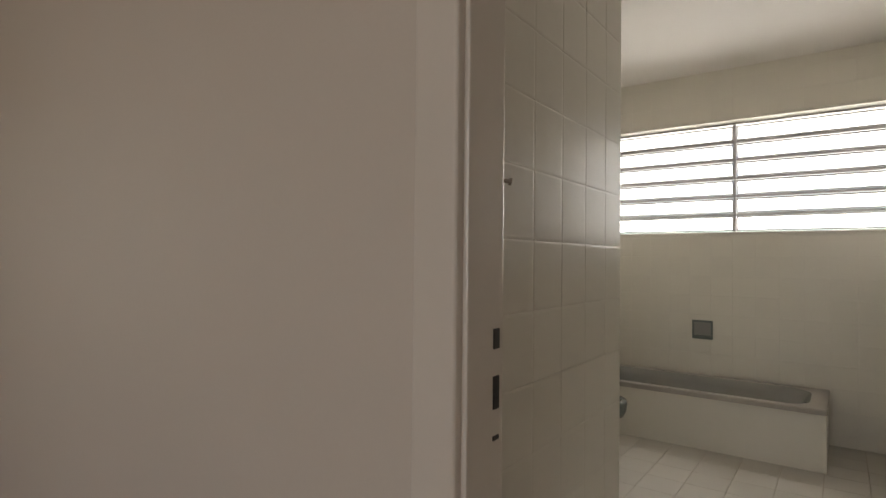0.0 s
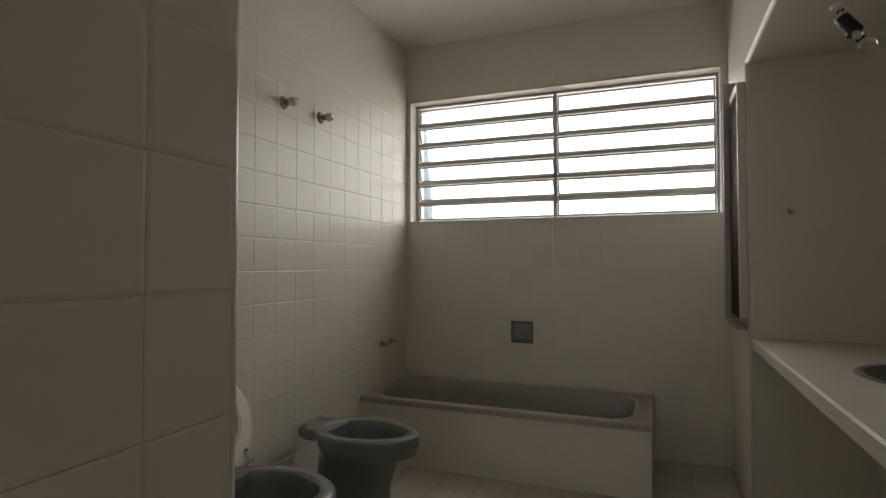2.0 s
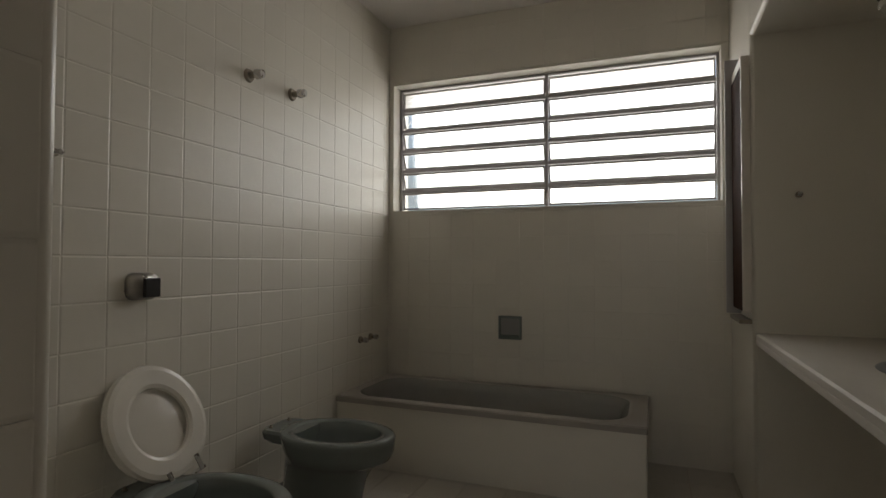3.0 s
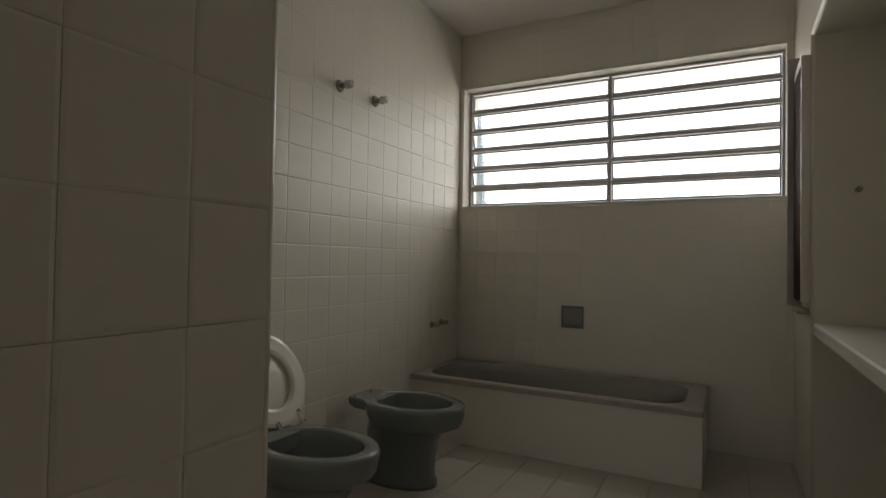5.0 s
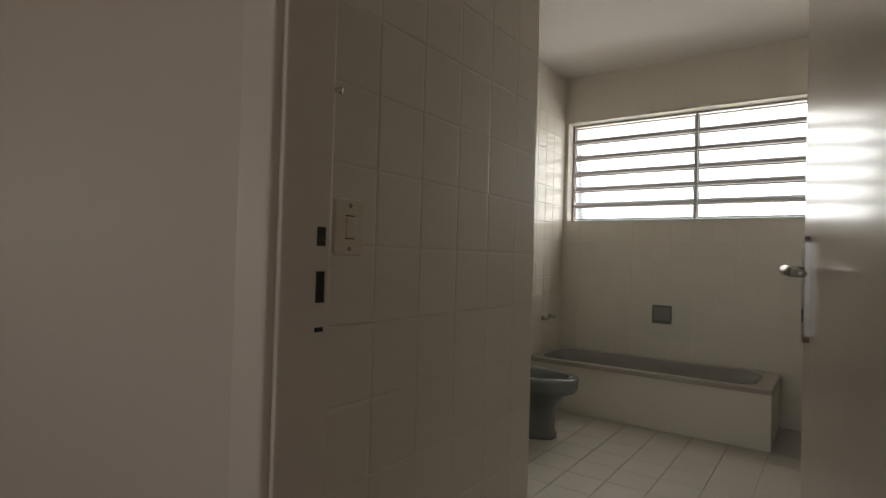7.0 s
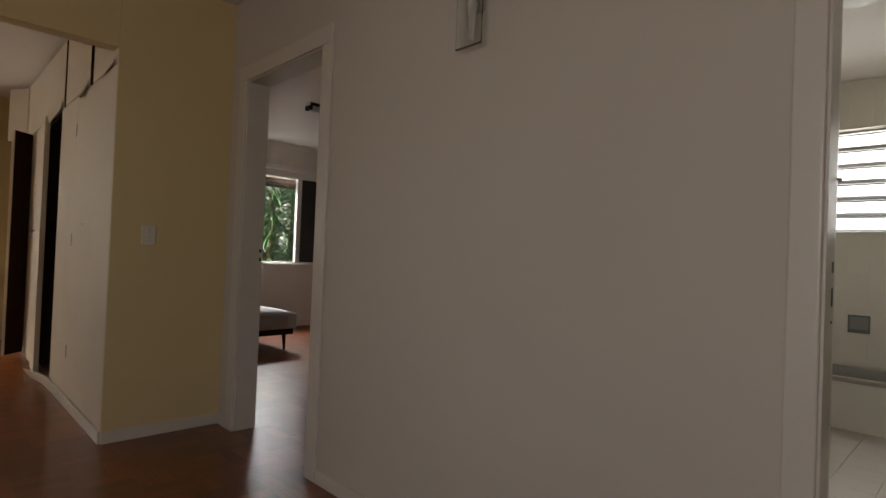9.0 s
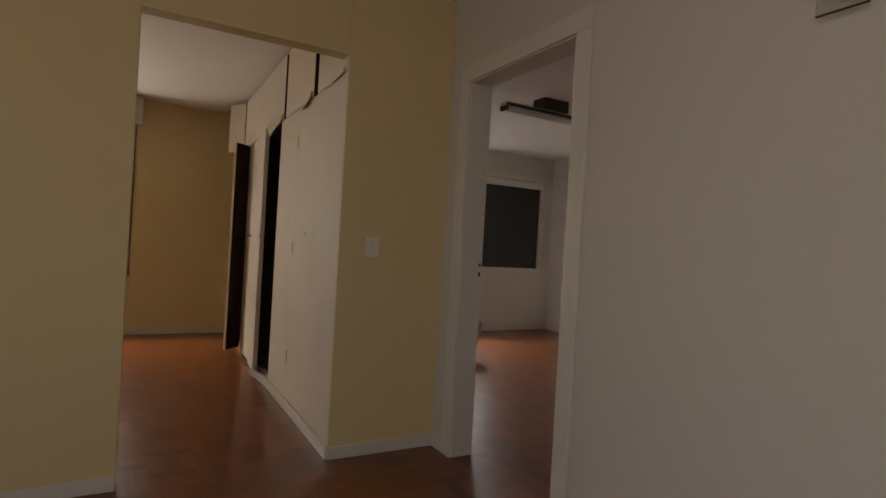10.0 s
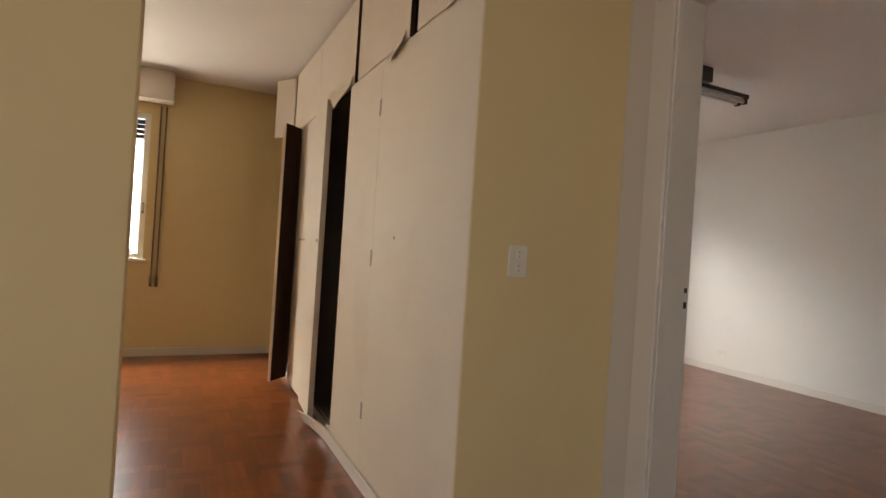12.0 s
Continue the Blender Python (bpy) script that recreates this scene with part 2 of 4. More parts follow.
NICHE_Y0, NICHE_Y1, NICHE_E = 0.45, 2.20, 1.42

# ---- floors and ceilings ----
floor_hall = structure("floor_hall", boxes((-7.1, 1.75, -5.2, -0.86, -0.12, -0.008)), PARQUET_BED, "dark bedding under the reddish parquet floor of hall and rooms")
floor_bedroom = structure("floor_bedroom", boxes((-6.65, -1.25, -0.86, 2.95, -0.12, -0.008)), PARQUET_BED, "dark bedding under the bedroom's reddish parquet")
floor_bath = structure("floor_bath", boxes((-1.2, 1.5, -0.86, 3.0, -0.12, -0.004)), FLOOR_JOINT, "bathroom floor slab with brownish joints between pale tiles")
structure("ceiling_bath", boxes((-1.25, 1.55, -0.86, 3.05, CEIL, CEIL + 0.12)), CEILING, "plain white bathroom ceiling")
structure("ceiling_hall", boxes((-3.15, 1.9, -5.3, -0.86, CEIL, CEIL + 0.12)), CEILING, "plain white hall ceiling")
structure("ceiling_bedroom", boxes((-6.75, -1.25, -0.86, 3.0, CEIL, CEIL + 0.12)), CEILING, "plain white bedroom ceiling")
structure("ceiling_dressing_room", boxes((-7.2, -3.15, -5.3, -0.86, CEIL, CEIL + 0.12)), CEILING, "plain white ceiling of the room with wardrobes")

# ---- walls ----
D2L, D2R, D2T = -2.710, -1.890, 2.065     # bedroom door opening
DBL, DBR, DBT = 0.155, 0.818, 2.10       # bathroom door opening
wall_hall = structure("wall_hall", boxes(
    (-7.1, D2L - 0.03, HALL_Y, BED_S, 0, CEIL), (D2L - 0.03, D2R + 0.03, HALL_Y, BED_S, D2T + 0.03, CEIL),
    (D2R + 0.03, -1.25, HALL_Y, BED_S, 0, CEIL), (-1.25, -0.006, HALL_Y, BATH_S, 0, CEIL), (-0.006, 0.124, HALL_Y, -0.932, 0, DBT + 0.03), (-0.006, DBR + 0.03, HALL_Y, BATH_S, DBT + 0.03, CEIL),
    (DBR + 0.03, 1.75, HALL_Y, BATH_S, 0, CEIL)), WHITE_WALL, "off-white painted plaster wall with two door openings")
# bathroom side
wall_stub = structure("wall_stub", boxes((-1.25, -0.006, BATH_S, -0.013, 0, CEIL), (-1.25, -0.013, -0.013, 0.0, 0, CEIL)), GROUT, "thick tiled wall block beside the bathroom door")
wall_bath_west = structure("wall_bath_west", boxes((-1.25, BATH_W - 0.006, 0.0, 3.05, 0, CEIL)), GROUT, "white-tiled bathroom wall behind the toilets")
WX0, WX1, WZ0, WZ1 = -1.095, 0.800, 1.392, 2.210
wall_bath_north = structure("wall_bath_north", boxes(
    (BATH_W - 0.006, 1.55, BATH_N + 0.006, 3.05, 0, WZ0), (BATH_W - 0.006, 1.55, BATH_N + 0.006, 3.05, WZ1, CEIL),
    (BATH_W - 0.006, WX0, BATH_N + 0.006, 3.05, WZ0, WZ1), (WX1, 1.55, BATH_N + 0.006, 3.05, WZ0, WZ1)),
    GROUT, "white-tiled wall with a wide high window over the tub")
wall_bath_east = structure("wall_bath_east", boxes(
    (BATH_E, 1.55, NICHE_Y1 + 0.014, BATH_N + 0.006, 0, CEIL), (BATH_E + 0.014, 1.55, NICHE_Y1, NICHE_Y1 + 0.014, 0, CEIL),
    (NICHE_E, 1.55, NICHE_Y0, NICHE_Y1, 0, 2.0), (BATH_E + 0.014, 1.55, NICHE_Y0, NICHE_Y1, 2.0, 2.014), (BATH_E, 1.55, NICHE_Y0, NICHE_Y1, 2.014, CEIL),
    (0.92, 1.55, BATH_S, NICHE_Y0, 0, CEIL)), BATH_WALL, "cream painted wall with a deep washbasin niche")
bm = rod(bmesh.new(), (BATH_E + 0.014, NICHE_Y1 + 0.014, 0), (BATH_E + 0.014, NICHE_Y1 + 0.014, CEIL), 0.0142, 20)
rod(bm, (BATH_E + 0.014, NICHE_Y0, 2.014), (BATH_E + 0.014, NICHE_Y1 + 0.014, 2.014), 0.0142, 20)
tagged(part("trim_niche_edge", bm, BATH_WALL, smooth=True), "rounded painted edge of the washbasin niche", "trim", kind="structure")
tagged(part("trim_stub_corner", rod(bmesh.new(), (-0.013, -0.013, 0), (-0.013, -0.013, CEIL), 0.0132, 24), TILE_REST, smooth=True), "rounded painted corner of the tiled wall block", "trim", kind="structure")
# passage wall
OY0, OY1, OZ = -2.600, -1.640, 2.139
wall_passage = structure("wall_passage", boxes(
    (OPEN_X - 0.10, OPEN_X, OY1, HALL_Y, 0, CEIL), (OPEN_X - 0.10, OPEN_X, -5.2, OY0, 0, CEIL),
    (OPEN_X - 0.10, OPEN_X, OY0, OY1, OZ, CEIL), w=0.004, seg=2), YELLOW_WALL, "pale yellow wall with an open passage and no door")
# far room
RWY0, RWY1, RWZ0, RWZ1 = -4.25, -2.76, 0.885, 2.225
wall_dressing_west = structure("wall_dressing_west", boxes(
    (DRESS_W - 0.15, DRESS_W, RWY1, -0.92, 0, CEIL), (DRESS_W - 0.15, DRESS_W, -5.2, RWY0, 0, CEIL),
    (DRESS_W - 0.15, DRESS_W, RWY0, RWY1, 0, RWZ0), (DRESS_W - 0.15, DRESS_W, RWY0, RWY1, RWZ1, CEIL)), YELLOW_WALL, "warm yellow wall with a shuttered window")
structure("wall_dressing_south", boxes((-7.1, OPEN_X - 0.15, -5.35, -5.2, 0, CEIL)), YELLOW_WALL, "plain yellow wall closing the room")
# bedroom
BWY0, BWY1, BWZ0, BWZ1 = 0.20, 2.785, 0.885, 2.20
wall_bedroom_west = structure("wall_bedroom_west", boxes(
    (BED_W - 0.15, BED_W, BED_S, BWY0, 0, CEIL), (BED_W - 0.15, BED_W, BWY1, 3.0, 0, CEIL),
    (BED_W - 0.15, BED_W, BWY0, BWY1, 0, BWZ0), (BED_W - 0.15, BED_W, BWY0, BWY1, BWZ1, CEIL)), COOL_WALL, "pale wall under a wide bedroom window")
structure("wall_bedroom_north", boxes((BED_W, -1.25, BED_N, 3.0, 0, CEIL)), COOL_WALL, "plain pale bedroom wall with one low socket")
structure("wall_bedroom_east", boxes((-1.42, -1.25, BED_S, BED_N, 0, CEIL)), COOL_WALL, "plain pale bedroom wall closing the room")
# hall, behind the camera; the opening is unseen, added for the hall's light
structure("wall_hall_east", boxes((1.75, 1.9, -5.2, BATH_S, 0, CEIL)), WHITE_WALL, "plain off-white wall closing the hall")
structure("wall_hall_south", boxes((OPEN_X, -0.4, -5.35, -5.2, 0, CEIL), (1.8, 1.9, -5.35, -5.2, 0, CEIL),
                                   (-0.4, 1.8, -5.35, -5.2, 0, 0.9), (-0.4, 1.8, -5.35, -5.2, 2.3, CEIL)), WHITE_WALL, "plain off-white wall closing the hall, with an assumed opening for light")


# ---- skirting ----
def skirting(name, x0, x1, y0, y1, h=0.065, material=TRIM, label="white painted wooden skirting board"):
    tagged(part(name, boxes((x0, x1, y0, y1, 0, h), w=0.003), material), label, "baseboard", kind="structure")


skirting("baseboard_passage", OPEN_X, OPEN_X + 0.013, OY1, HALL_Y)
skirting("baseboard_passage_south", OPEN_X, OPEN_X + 0.013, -5.2, OY0)
skirting("baseboard_hall_corner", OPEN_X + 0.013, D2L - 0.10, HALL_Y - 0.013, HALL_Y)
skirting("baseboard_hall", D2R + 0.10, 0.03, HALL_Y - 0.013, HALL_Y)
skirting("baseboard_dressing_west", DRESS_W, DRESS_W + 0.014, -5.2, -1.0, 0.075)
skirting("baseboard_bedroom_west", BED_W, BED_W + 0.014, BED_S, BED_N, 0.075)
skirting("baseboard_bedroom_north", BED_W + 0.014, -1.42, BED_N - 0.014, BED_N, 0.075)


# ---- door frames ----
def door_frame(name, x0, x1, top, y_front, y_back, cas, label):
    ob = thing(name, label, "door frame", ((x0 + x1) / 2, HALL_Y, 0), kind="structure")
    def at(bm):
        bmesh.ops.translate(bm, verts=list(bm.verts), vec=(-(x0 + x1) / 2, -HALL_Y, 0))
        return bm
    for a, b in ((x0 - 0.03, x0), (x1, x1 + 0.03)):
        part("jamb", at(boxes((a, b, y_front + 0.012, y_back, 0, top + 0.03), w=0.003)), TRIM, ob)
    part("head", at(boxes((x0, x1, y_front + 0.012, y_back, top, top + 0.03), w=0.002)), TRIM, ob)
    for a, b in ((x0 - cas, x0 - 0.006), (x1 + 0.006, x1 + cas)):
        part("casing", at(boxes((a, b, y_front - 0.004, y_front + 0.014, 0, top + 0.006), w=0.006, seg=3)), TRIM, ob)
    part("casing", at(boxes((x0 - cas, x1 + cas, y_front - 0.004, y_front + 0.014, top + 0.006, top + cas), w=0.006, seg=3)), TRIM, ob)
    return ob


frame_bed = door_frame("door_frame_bedroom", D2L, D2R, D2T, HALL_Y - 0.012, BED_S + 0.008, 0.095, "white painted wooden door frame of the bedroom, door removed")
frame_bath = door_frame("door_frame_bath", DBL, DBR, DBT, HALL_Y - 0.014, -0.930, 0.070, "white painted wooden door frame of the bathroom")


def strike(parent, x, y, zs):
    """Recessed latch and bolt holes in a jamb, as two dark plates."""
    base = parent.location
    for z0, z1 in zs:
        part("strike_hole", boxes((x - base.x - 0.001, x - base.x + 0.0015, y - base.y - 0.007, y - base.y + 0.007, z0, z1), w=0.0005, seg=1), BLACK, parent, "dark latch hole")


strike(frame_bath, DBL, -0.948, ((1.074, 1.099), (1.000, 1.041), (0.962, 0.968)))
strike(frame_bed, D2L, -0.893, ((1.057, 1.075), (1.003, 1.025)))

pin = thing("jamb_pin", "small dark metal pin on the bathroom door frame", "pin", (DBL, -0.930, 1.285))
pin.scale = (0.7, 0.7, 0.7)
part("stem", rod(bmesh.new(), (-0.01, -0.004, 0), (0.008, 0.006, -0.002), 0.004, 8), DULL_METAL, pin)
part("head", rod(bmesh.new(), (0.006, 0.005, -0.002), (0.010, 0.008, -0.003), 0.007, 10), DULL_METAL, pin)

# ---- bathroom door ----
HX, HY, FX, FY = 0.800, -0.905, 0.655, -0.190
leaf_len = math.hypot(FX - HX, FY - HY)
door_1 = thing("door_1", "white gloss-painted bathroom door standing open with a chrome lever", "door", (HX, HY, 0.006), kind="structure")
door_1.rotation_euler = (0, 0, math.atan2(FY - HY, FX - HX))
part("leaf", boxes((0, leaf_len, -0.035, 0, 0, 2.085), w=0.003), DOOR_PAINT, door_1)
bm = bmesh.new()
loft(bm, [[(leaf_len - 0.046 + p[0], q, 1.018 + p[1]) for p in [(x, z) for x, z, _ in round_rect(-0.014, 0.014, -0.098, 0.098, 0, 0.014)]] for q in (0.0, 0.007, 0.009)])
plate = part("handle_plate", bm, DARK_CHROME, door_1, "long chrome handle plate")
bm = bmesh.new()
rod(bm, (leaf_len - 0.046, 0.004, 1.052), (leaf_len - 0.046, 0.040, 1.052), 0.0085)
rod(bm, (leaf_len - 0.040, 0.038, 1.053), (leaf_len - 0.105, 0.045, 1.052), 0.0085, r2=0.0095)
rod(bm, (leaf_len - 0.105, 0.045, 1.052), (leaf_len - 0.155, 0.040, 1.049), 0.0095, r2=0.0085)
rod(bm, (leaf_len - 0.155, 0.040, 1.049), (leaf_len - 0.172, 0.030, 1.047), 0.0085, r2=0.0065)
part("lever", bm, CHROME, plate, smooth=True)
bm = bmesh.new()
rod(bm, (leaf_len - 0.046, 0.006, 0.975), (leaf_len - 0.046, 0.0105, 0.975), 0.007)
box(bm, leaf_len - 0.049, leaf_len - 0.043, 0.006, 0.0105, 0.958, 0.975)
part("keyhole", bm, BLACK, plate)
for z in (0.25, 1.05, 1.85):
    bm = bmesh.new()
    rod(bm, (0.0, 0.004, z - 0.045), (0.0, 0.004, z + 0.045), 0.006)
    part("hinge", bm, DULL_METAL, door_1)

# ---- bathroom window ----
window_1 = thing("window_1", "wide grey steel louvre window with ribbed glass above the tub", "window", ((WX0 + WX1) / 2, 2.95, WZ0), kind="structure")
GX0, GX1, GZ0, GZ1, GM = -1.083, 0.793, 1.400, 2.196, -0.128
ox, oy, oz = window_1.location


def wpart(name, rows, parent, material=STEEL, w=0.0, label="", dx=0.0, dy=0.0, dz=0.0):
    bm = bmesh.new()
    for r in rows:
        box(bm, r[0] - ox - dx, r[1] - ox - dx, r[2] - oy - dy, r[3] - oy - dy, r[4] - oz - dz, r[5] - oz - dz)
    if w:
        bevel(bm, w, 1)
    return part(name, bm, material, parent, label)


wpart("window_frame", [(GX0 - 0.012, GX0 + 0.006, 2.925, 2.960, GZ0 - 0.008, GZ1 + 0.010)], window_1, w=0.002)
wpart("window_frame", [(GX1 - 0.006, GX1 + 0.008, 2.925, 2.960, GZ0 - 0.008, GZ1 + 0.010)], window_1, w=0.002)
wpart("window_frame", [(GX0 + 0.006, GX1 - 0.006, 2.925, 2.960, GZ1 - 0.004, GZ1 + 0.010)], window_1, w=0.002)
wpart("window_frame", [(GX0 + 0.006, GX1 - 0.006, 2.925, 2.960, GZ0 - 0.008, GZ0 + 0.006)], window_1, w=0.002)
wpart("mullion", [(GM - 0.009, GM + 0.009, 2.922, 2.962, GZ0 + 0.006, GZ1 - 0.004)], window_1, w=0.002)
ROW = (GZ1 - GZ0) / 6
for i in range(1, 6):
    z = GZ0 + i * ROW
    for a, b in ((GX0 + 0.006, GM - 0.009), (GM + 0.009, GX1 - 0.006)):
        wpart("transom", [(a, b, 2.930, 2.958, z - 0.010, z + 0.010)], window_1, w=0.002)


def ribbed(x0, x1, z0, z1, step=0.012):
    """A pane with fine horizontal ribs."""
    bm = bmesh.new()
    n = max(2, int((z1 - z0) / (step / 2)))
    rows = []
    for k in range(n + 1):
        z = z0 + (z1 - z0) * k / n
        d = 0.0012 if k % 2 else 0.0
        rows.append([bm.verts.new((x, -d - 0.0015, z)) for x in (x0, x1)] + [bm.verts.new((x, 0.0015, z)) for x in (x1, x0)])
    for a, b in zip(rows, rows[1:]):
        for i in range(4):
            bm.faces.new((a[i], a[(i + 1) % 4], b[(i + 1) % 4], b[i]))
    bm.faces.new(rows[0][::-1]), bm.faces.new(rows[-1])
    return bm


for i in range(6):
    z0, z1 = GZ0 + i * ROW + 0.012, GZ0 + (i + 1) * ROW - 0.012
    zc, h = (z0 + z1) / 2, (z1 - z0) / 2
    for a, b in ((GX0 + 0.010, GM - 0.012), (GM + 0.012, GX1 - 0.010)):
        sash = new("sash")
        sash.parent = window_1
        sash.location = ((a + b) / 2 - ox, 2.945 - oy, zc - oz)
        tilt = 0 if i in (0, 5) else 23
        sash.rotation_euler = (radians(tilt), 0, 0)
        hw = (b - a) / 2
        for r in ((-hw, hw, -0.006, 0.006, h - 0.011, h), (-hw, hw, -0.006, 0.006, -h, -h + 0.011),
                  (-hw, -hw + 0.008, -0.006, 0.006, -h + 0.011, h - 0.011), (hw - 0.008, hw, -0.006, 0.006, -h + 0.011, h - 0.011)):
            part("sash_bar", boxes(r), STEEL, sash)
        pane = part("pane", ribbed(-hw + 0.008, hw - 0.008, -h + 0.011, h - 0.011), DUSTY_GLASS if i == 5 else RIBBED_GLASS, sash, "ribbed obscure glass pane")
        pane.visible_shadow = False
bm = bmesh.new()
rod(bm, (GX1 - 0.016 - ox, -0.045, 0.10), (GX1 - 0.016 - ox, -0.045, 0.62), 0.005)
for z in (0.14, 0.27, 0.40, 0.53):
    rod(bm, (GX1 - 0.016 - ox, -0.045, z), (GX1 - 0.016 - ox, -0.002, z + 0.015), 0.004)
part("opening_rod", bm, STEEL, window_1)
bm = bmesh.new()
rod(bm, (GM - ox, -0.030, 0.055), (GM - ox, -0.030, 0.105), 0.006)
bmesh.ops.create_icosphere(bm, subdivisions=2, radius=0.010, matrix=Matrix.Translation((GM - ox, -0.035, 0.100)))
part("latch", bm, DULL_METAL, window_1)
# reveal lining
structure("trim_window_reveal", boxes((WX0 + 0.001, WX1 - 0.001, BATH_N - 0.003, 3.04, WZ0 - 0.006, WZ0 + 0.004), (WX0 + 0.001, WX1 - 0.001, BATH_N - 0.003, 3.04, WZ1 - 0.004, WZ1 + 0.006), w=0.002), BATH_WALL, "painted window sill and head")

# ---- tub ----
bathtub = thing("bathtub", "grey built-in bathtub with a pale tiled front under the window", "bathtub", (-0.345, 2.55, 0))
tx, ty = -0.345, 2.55
X0, X1, Y0, Y1, RZ = BATH_W + 0.002, 0.436, 2.208, BATH_N - 0.002, 0.358
rings = [round_rect(X0 - tx, X1 - tx, Y0 - ty, Y1 - ty, RZ - 0.032, 0.008), round_rect(X0 - tx, X1 - tx, Y0 - ty, Y1 - ty, RZ - 0.006, 0.008),
         round_rect(X0 - tx + 0.006, X1 - tx - 0.006, Y0 - ty + 0.006, Y1 - ty - 0.006, RZ, 0.012)]
for ins, z, r in ((0.050, RZ, 0.13), (0.060, RZ - 0.004, 0.14)):
    rings.append(round_rect(X0 - tx + ins, X1 - tx - ins * 1.5, Y0 - ty + ins, Y1 - ty - ins, z, r))
part("rim", loft(bmesh.new(), rings, False, False), TUB_RIM, bathtub, "beige-grey flat rim")
rings = [round_rect(X0 - tx + ins, X1 - tx - ins * 1.5, Y0 - ty + ins, Y1 - ty - ins, z, r) for ins, z, r in
         ((0.059, RZ - 0.003, 0.14), (0.070, RZ - 0.012, 0.14), (0.085, RZ - 0.05, 0.14), (0.12, 0.12, 0.14), (0.145, 0.065, 0.14), (0.20, 0.045, 0.10))]
# basin grey is set below the rim's tone to carry the tub's inner shade
part("basin", loft(bmesh.new(), rings, False, True), TUB_CERAMIC, bathtub, "grey enamel basin, toned down for the shade inside", smooth=True)
apron = part("apron", boxes((X0 - tx, X1 - tx - 0.006, Y0 - ty + 0.012, Y0 - ty + 0.04, 0, RZ - 0.034), (X1 - tx - 0.04, X1 - tx - 0.006, Y0 - ty + 0.04, Y1 - ty, 0, RZ - 0.034)), TILE_REST, bathtub, "plain pale painted tub front")
bm = bmesh.new()
rod(bm, (-0.50, 0.0, 0.0455), (-0.50, 0.0, 0.049), 0.03, 20)
part("drain", bm, CHROME, bathtub)


# ---- toilets ----
def toilet(name, x, y, label):
    ob = thing(name, label, "toilet", (x, y, 0), group="toilets along the tiled wall")
    prof = [(0.000, -0.06, 0.195, 0.21, 0.115), (0.020, -0.06, 0.195, 0.21, 0.118), (0.045, -0.06, 0.182, 0.20, 0.108), (0.12, -0.05, 0.175, 0.19, 0.105),
            (0.19, -0.045, 0.187, 0.187, 0.112), (0.235, -0.035, 0.202, 0.190, 0.124), (0.262, -0.02, 0.222, 0.195, 0.144), (0.282, 0.0, 0.245, 0.208, 0.168), (0.31, 0.0, 0.258, 0.220, 0.178),
            (0.345, 0.0, 0.262, 0.232, 0.182), (0.362, 0.0, 0.264, 0.238, 0.184), (0.372, 0.0, 0.258, 0.234, 0.179), (0.374, 0.0, 0.252, 0.230, 0.174),
            (0.3735, 0.0, 0.210, 0.178, 0.138), (0.366, 0.0, 0.203, 0.172, 0.132), (0.330, 0.0, 0.200, 0.170, 0.130), (0.28, -0.01, 0.17, 0.15, 0.115),
            (0.21, -0.02, 0.11, 0.105, 0.080), (0.17, -0.03, 0.06, 0.06, 0.05)]
    rings = [egg(cx, 0, z, f, b, h) for z, cx, f, b, h in prof]
    bowl = part("bowl", loft(bmesh.new(), rings), GREEN_CERAMIC, ob, "grey-green ceramic bowl", smooth=True)
    shelf = loft(bmesh.new(), [round_rect(-0.305 + k, -0.120, -0.105 + k, 0.105 - k, z, 0.045) for k, z in ((0.020, 0.318), (0.004, 0.335), (0.0, 0.360), (0.008, 0.3715))])
    part("back_shelf", shelf, GREEN_CERAMIC, ob)
    part("outlet", rod(bmesh.new(), (-0.34, 0, 0.002), (-0.15, 0, 0.15), 0.050, 20), GREEN_CERAMIC, ob)
    water = bmesh.new()
    loft(water, [egg(-0.03, 0, 0.20, 0.085, 0.085, 0.066), egg(-0.03, 0, 0.205, 0.085, 0.085, 0.068)])
    part("water", water, BLACK, ob)
    for s in (-0.060, 0.060):
        b = bmesh.new()
        rod(b, (-0.272, s, 0.370), (-0.272, s, 0.376), 0.009, 6)
        rod(b, (-0.272, s, 0.376), (-0.272, s, 0.383), 0.004, 8)
        part("bolt", b, DULL_METAL, ob)
    return ob


toilet("toilet", -0.765, 1.635, "grey-green ceramic toilet without a seat beside the tub")
near = toilet("toilet", -0.765, 0.960, "grey-green ceramic toilet with a raised white seat")
# raised seat and lid
seat = new("seat_assembly")
seat.parent = near
seat.matrix_basis = pose(-0.210, 0.102, 0.366) @ pose(0, 0, 0, 0, -112, -5.2) @ pose(0, 0, 0, 0, 0, -14.0)
def seat_ring(k, z):
    return [(0.189 + k * (0.197 if math.cos(a) > 0 else 0.184) * math.cos(a), k * 0.169 * math.sin(a), -z) for a in [2 * math.pi * i / 40 for i in range(40)]]
part("seat_lid", loft(bmesh.new(), [seat_ring(0.97, -0.014), seat_ring(1.0, -0.011), seat_ring(1.0, -0.004), seat_ring(0.97, -0.001)]), SEAT_PLASTIC, seat, "white plastic lid", smooth=True)
rows = [seat_ring(0.98, 0.002), seat_ring(1.0, 0.007), seat_ring(0.98, 0.018), seat_ring(0.9, 0.022), seat_ring(0.66, 0.022), seat_ring(0.60, 0.016), seat_ring(0.585, 0.006), seat_ring(0.60, 0.002)]
part("seat_ring", loft(bmesh.new(), rows + [rows[0]], False, False), SEAT_PLASTIC, seat, "white plastic seat ring")
bm = bmesh.new()
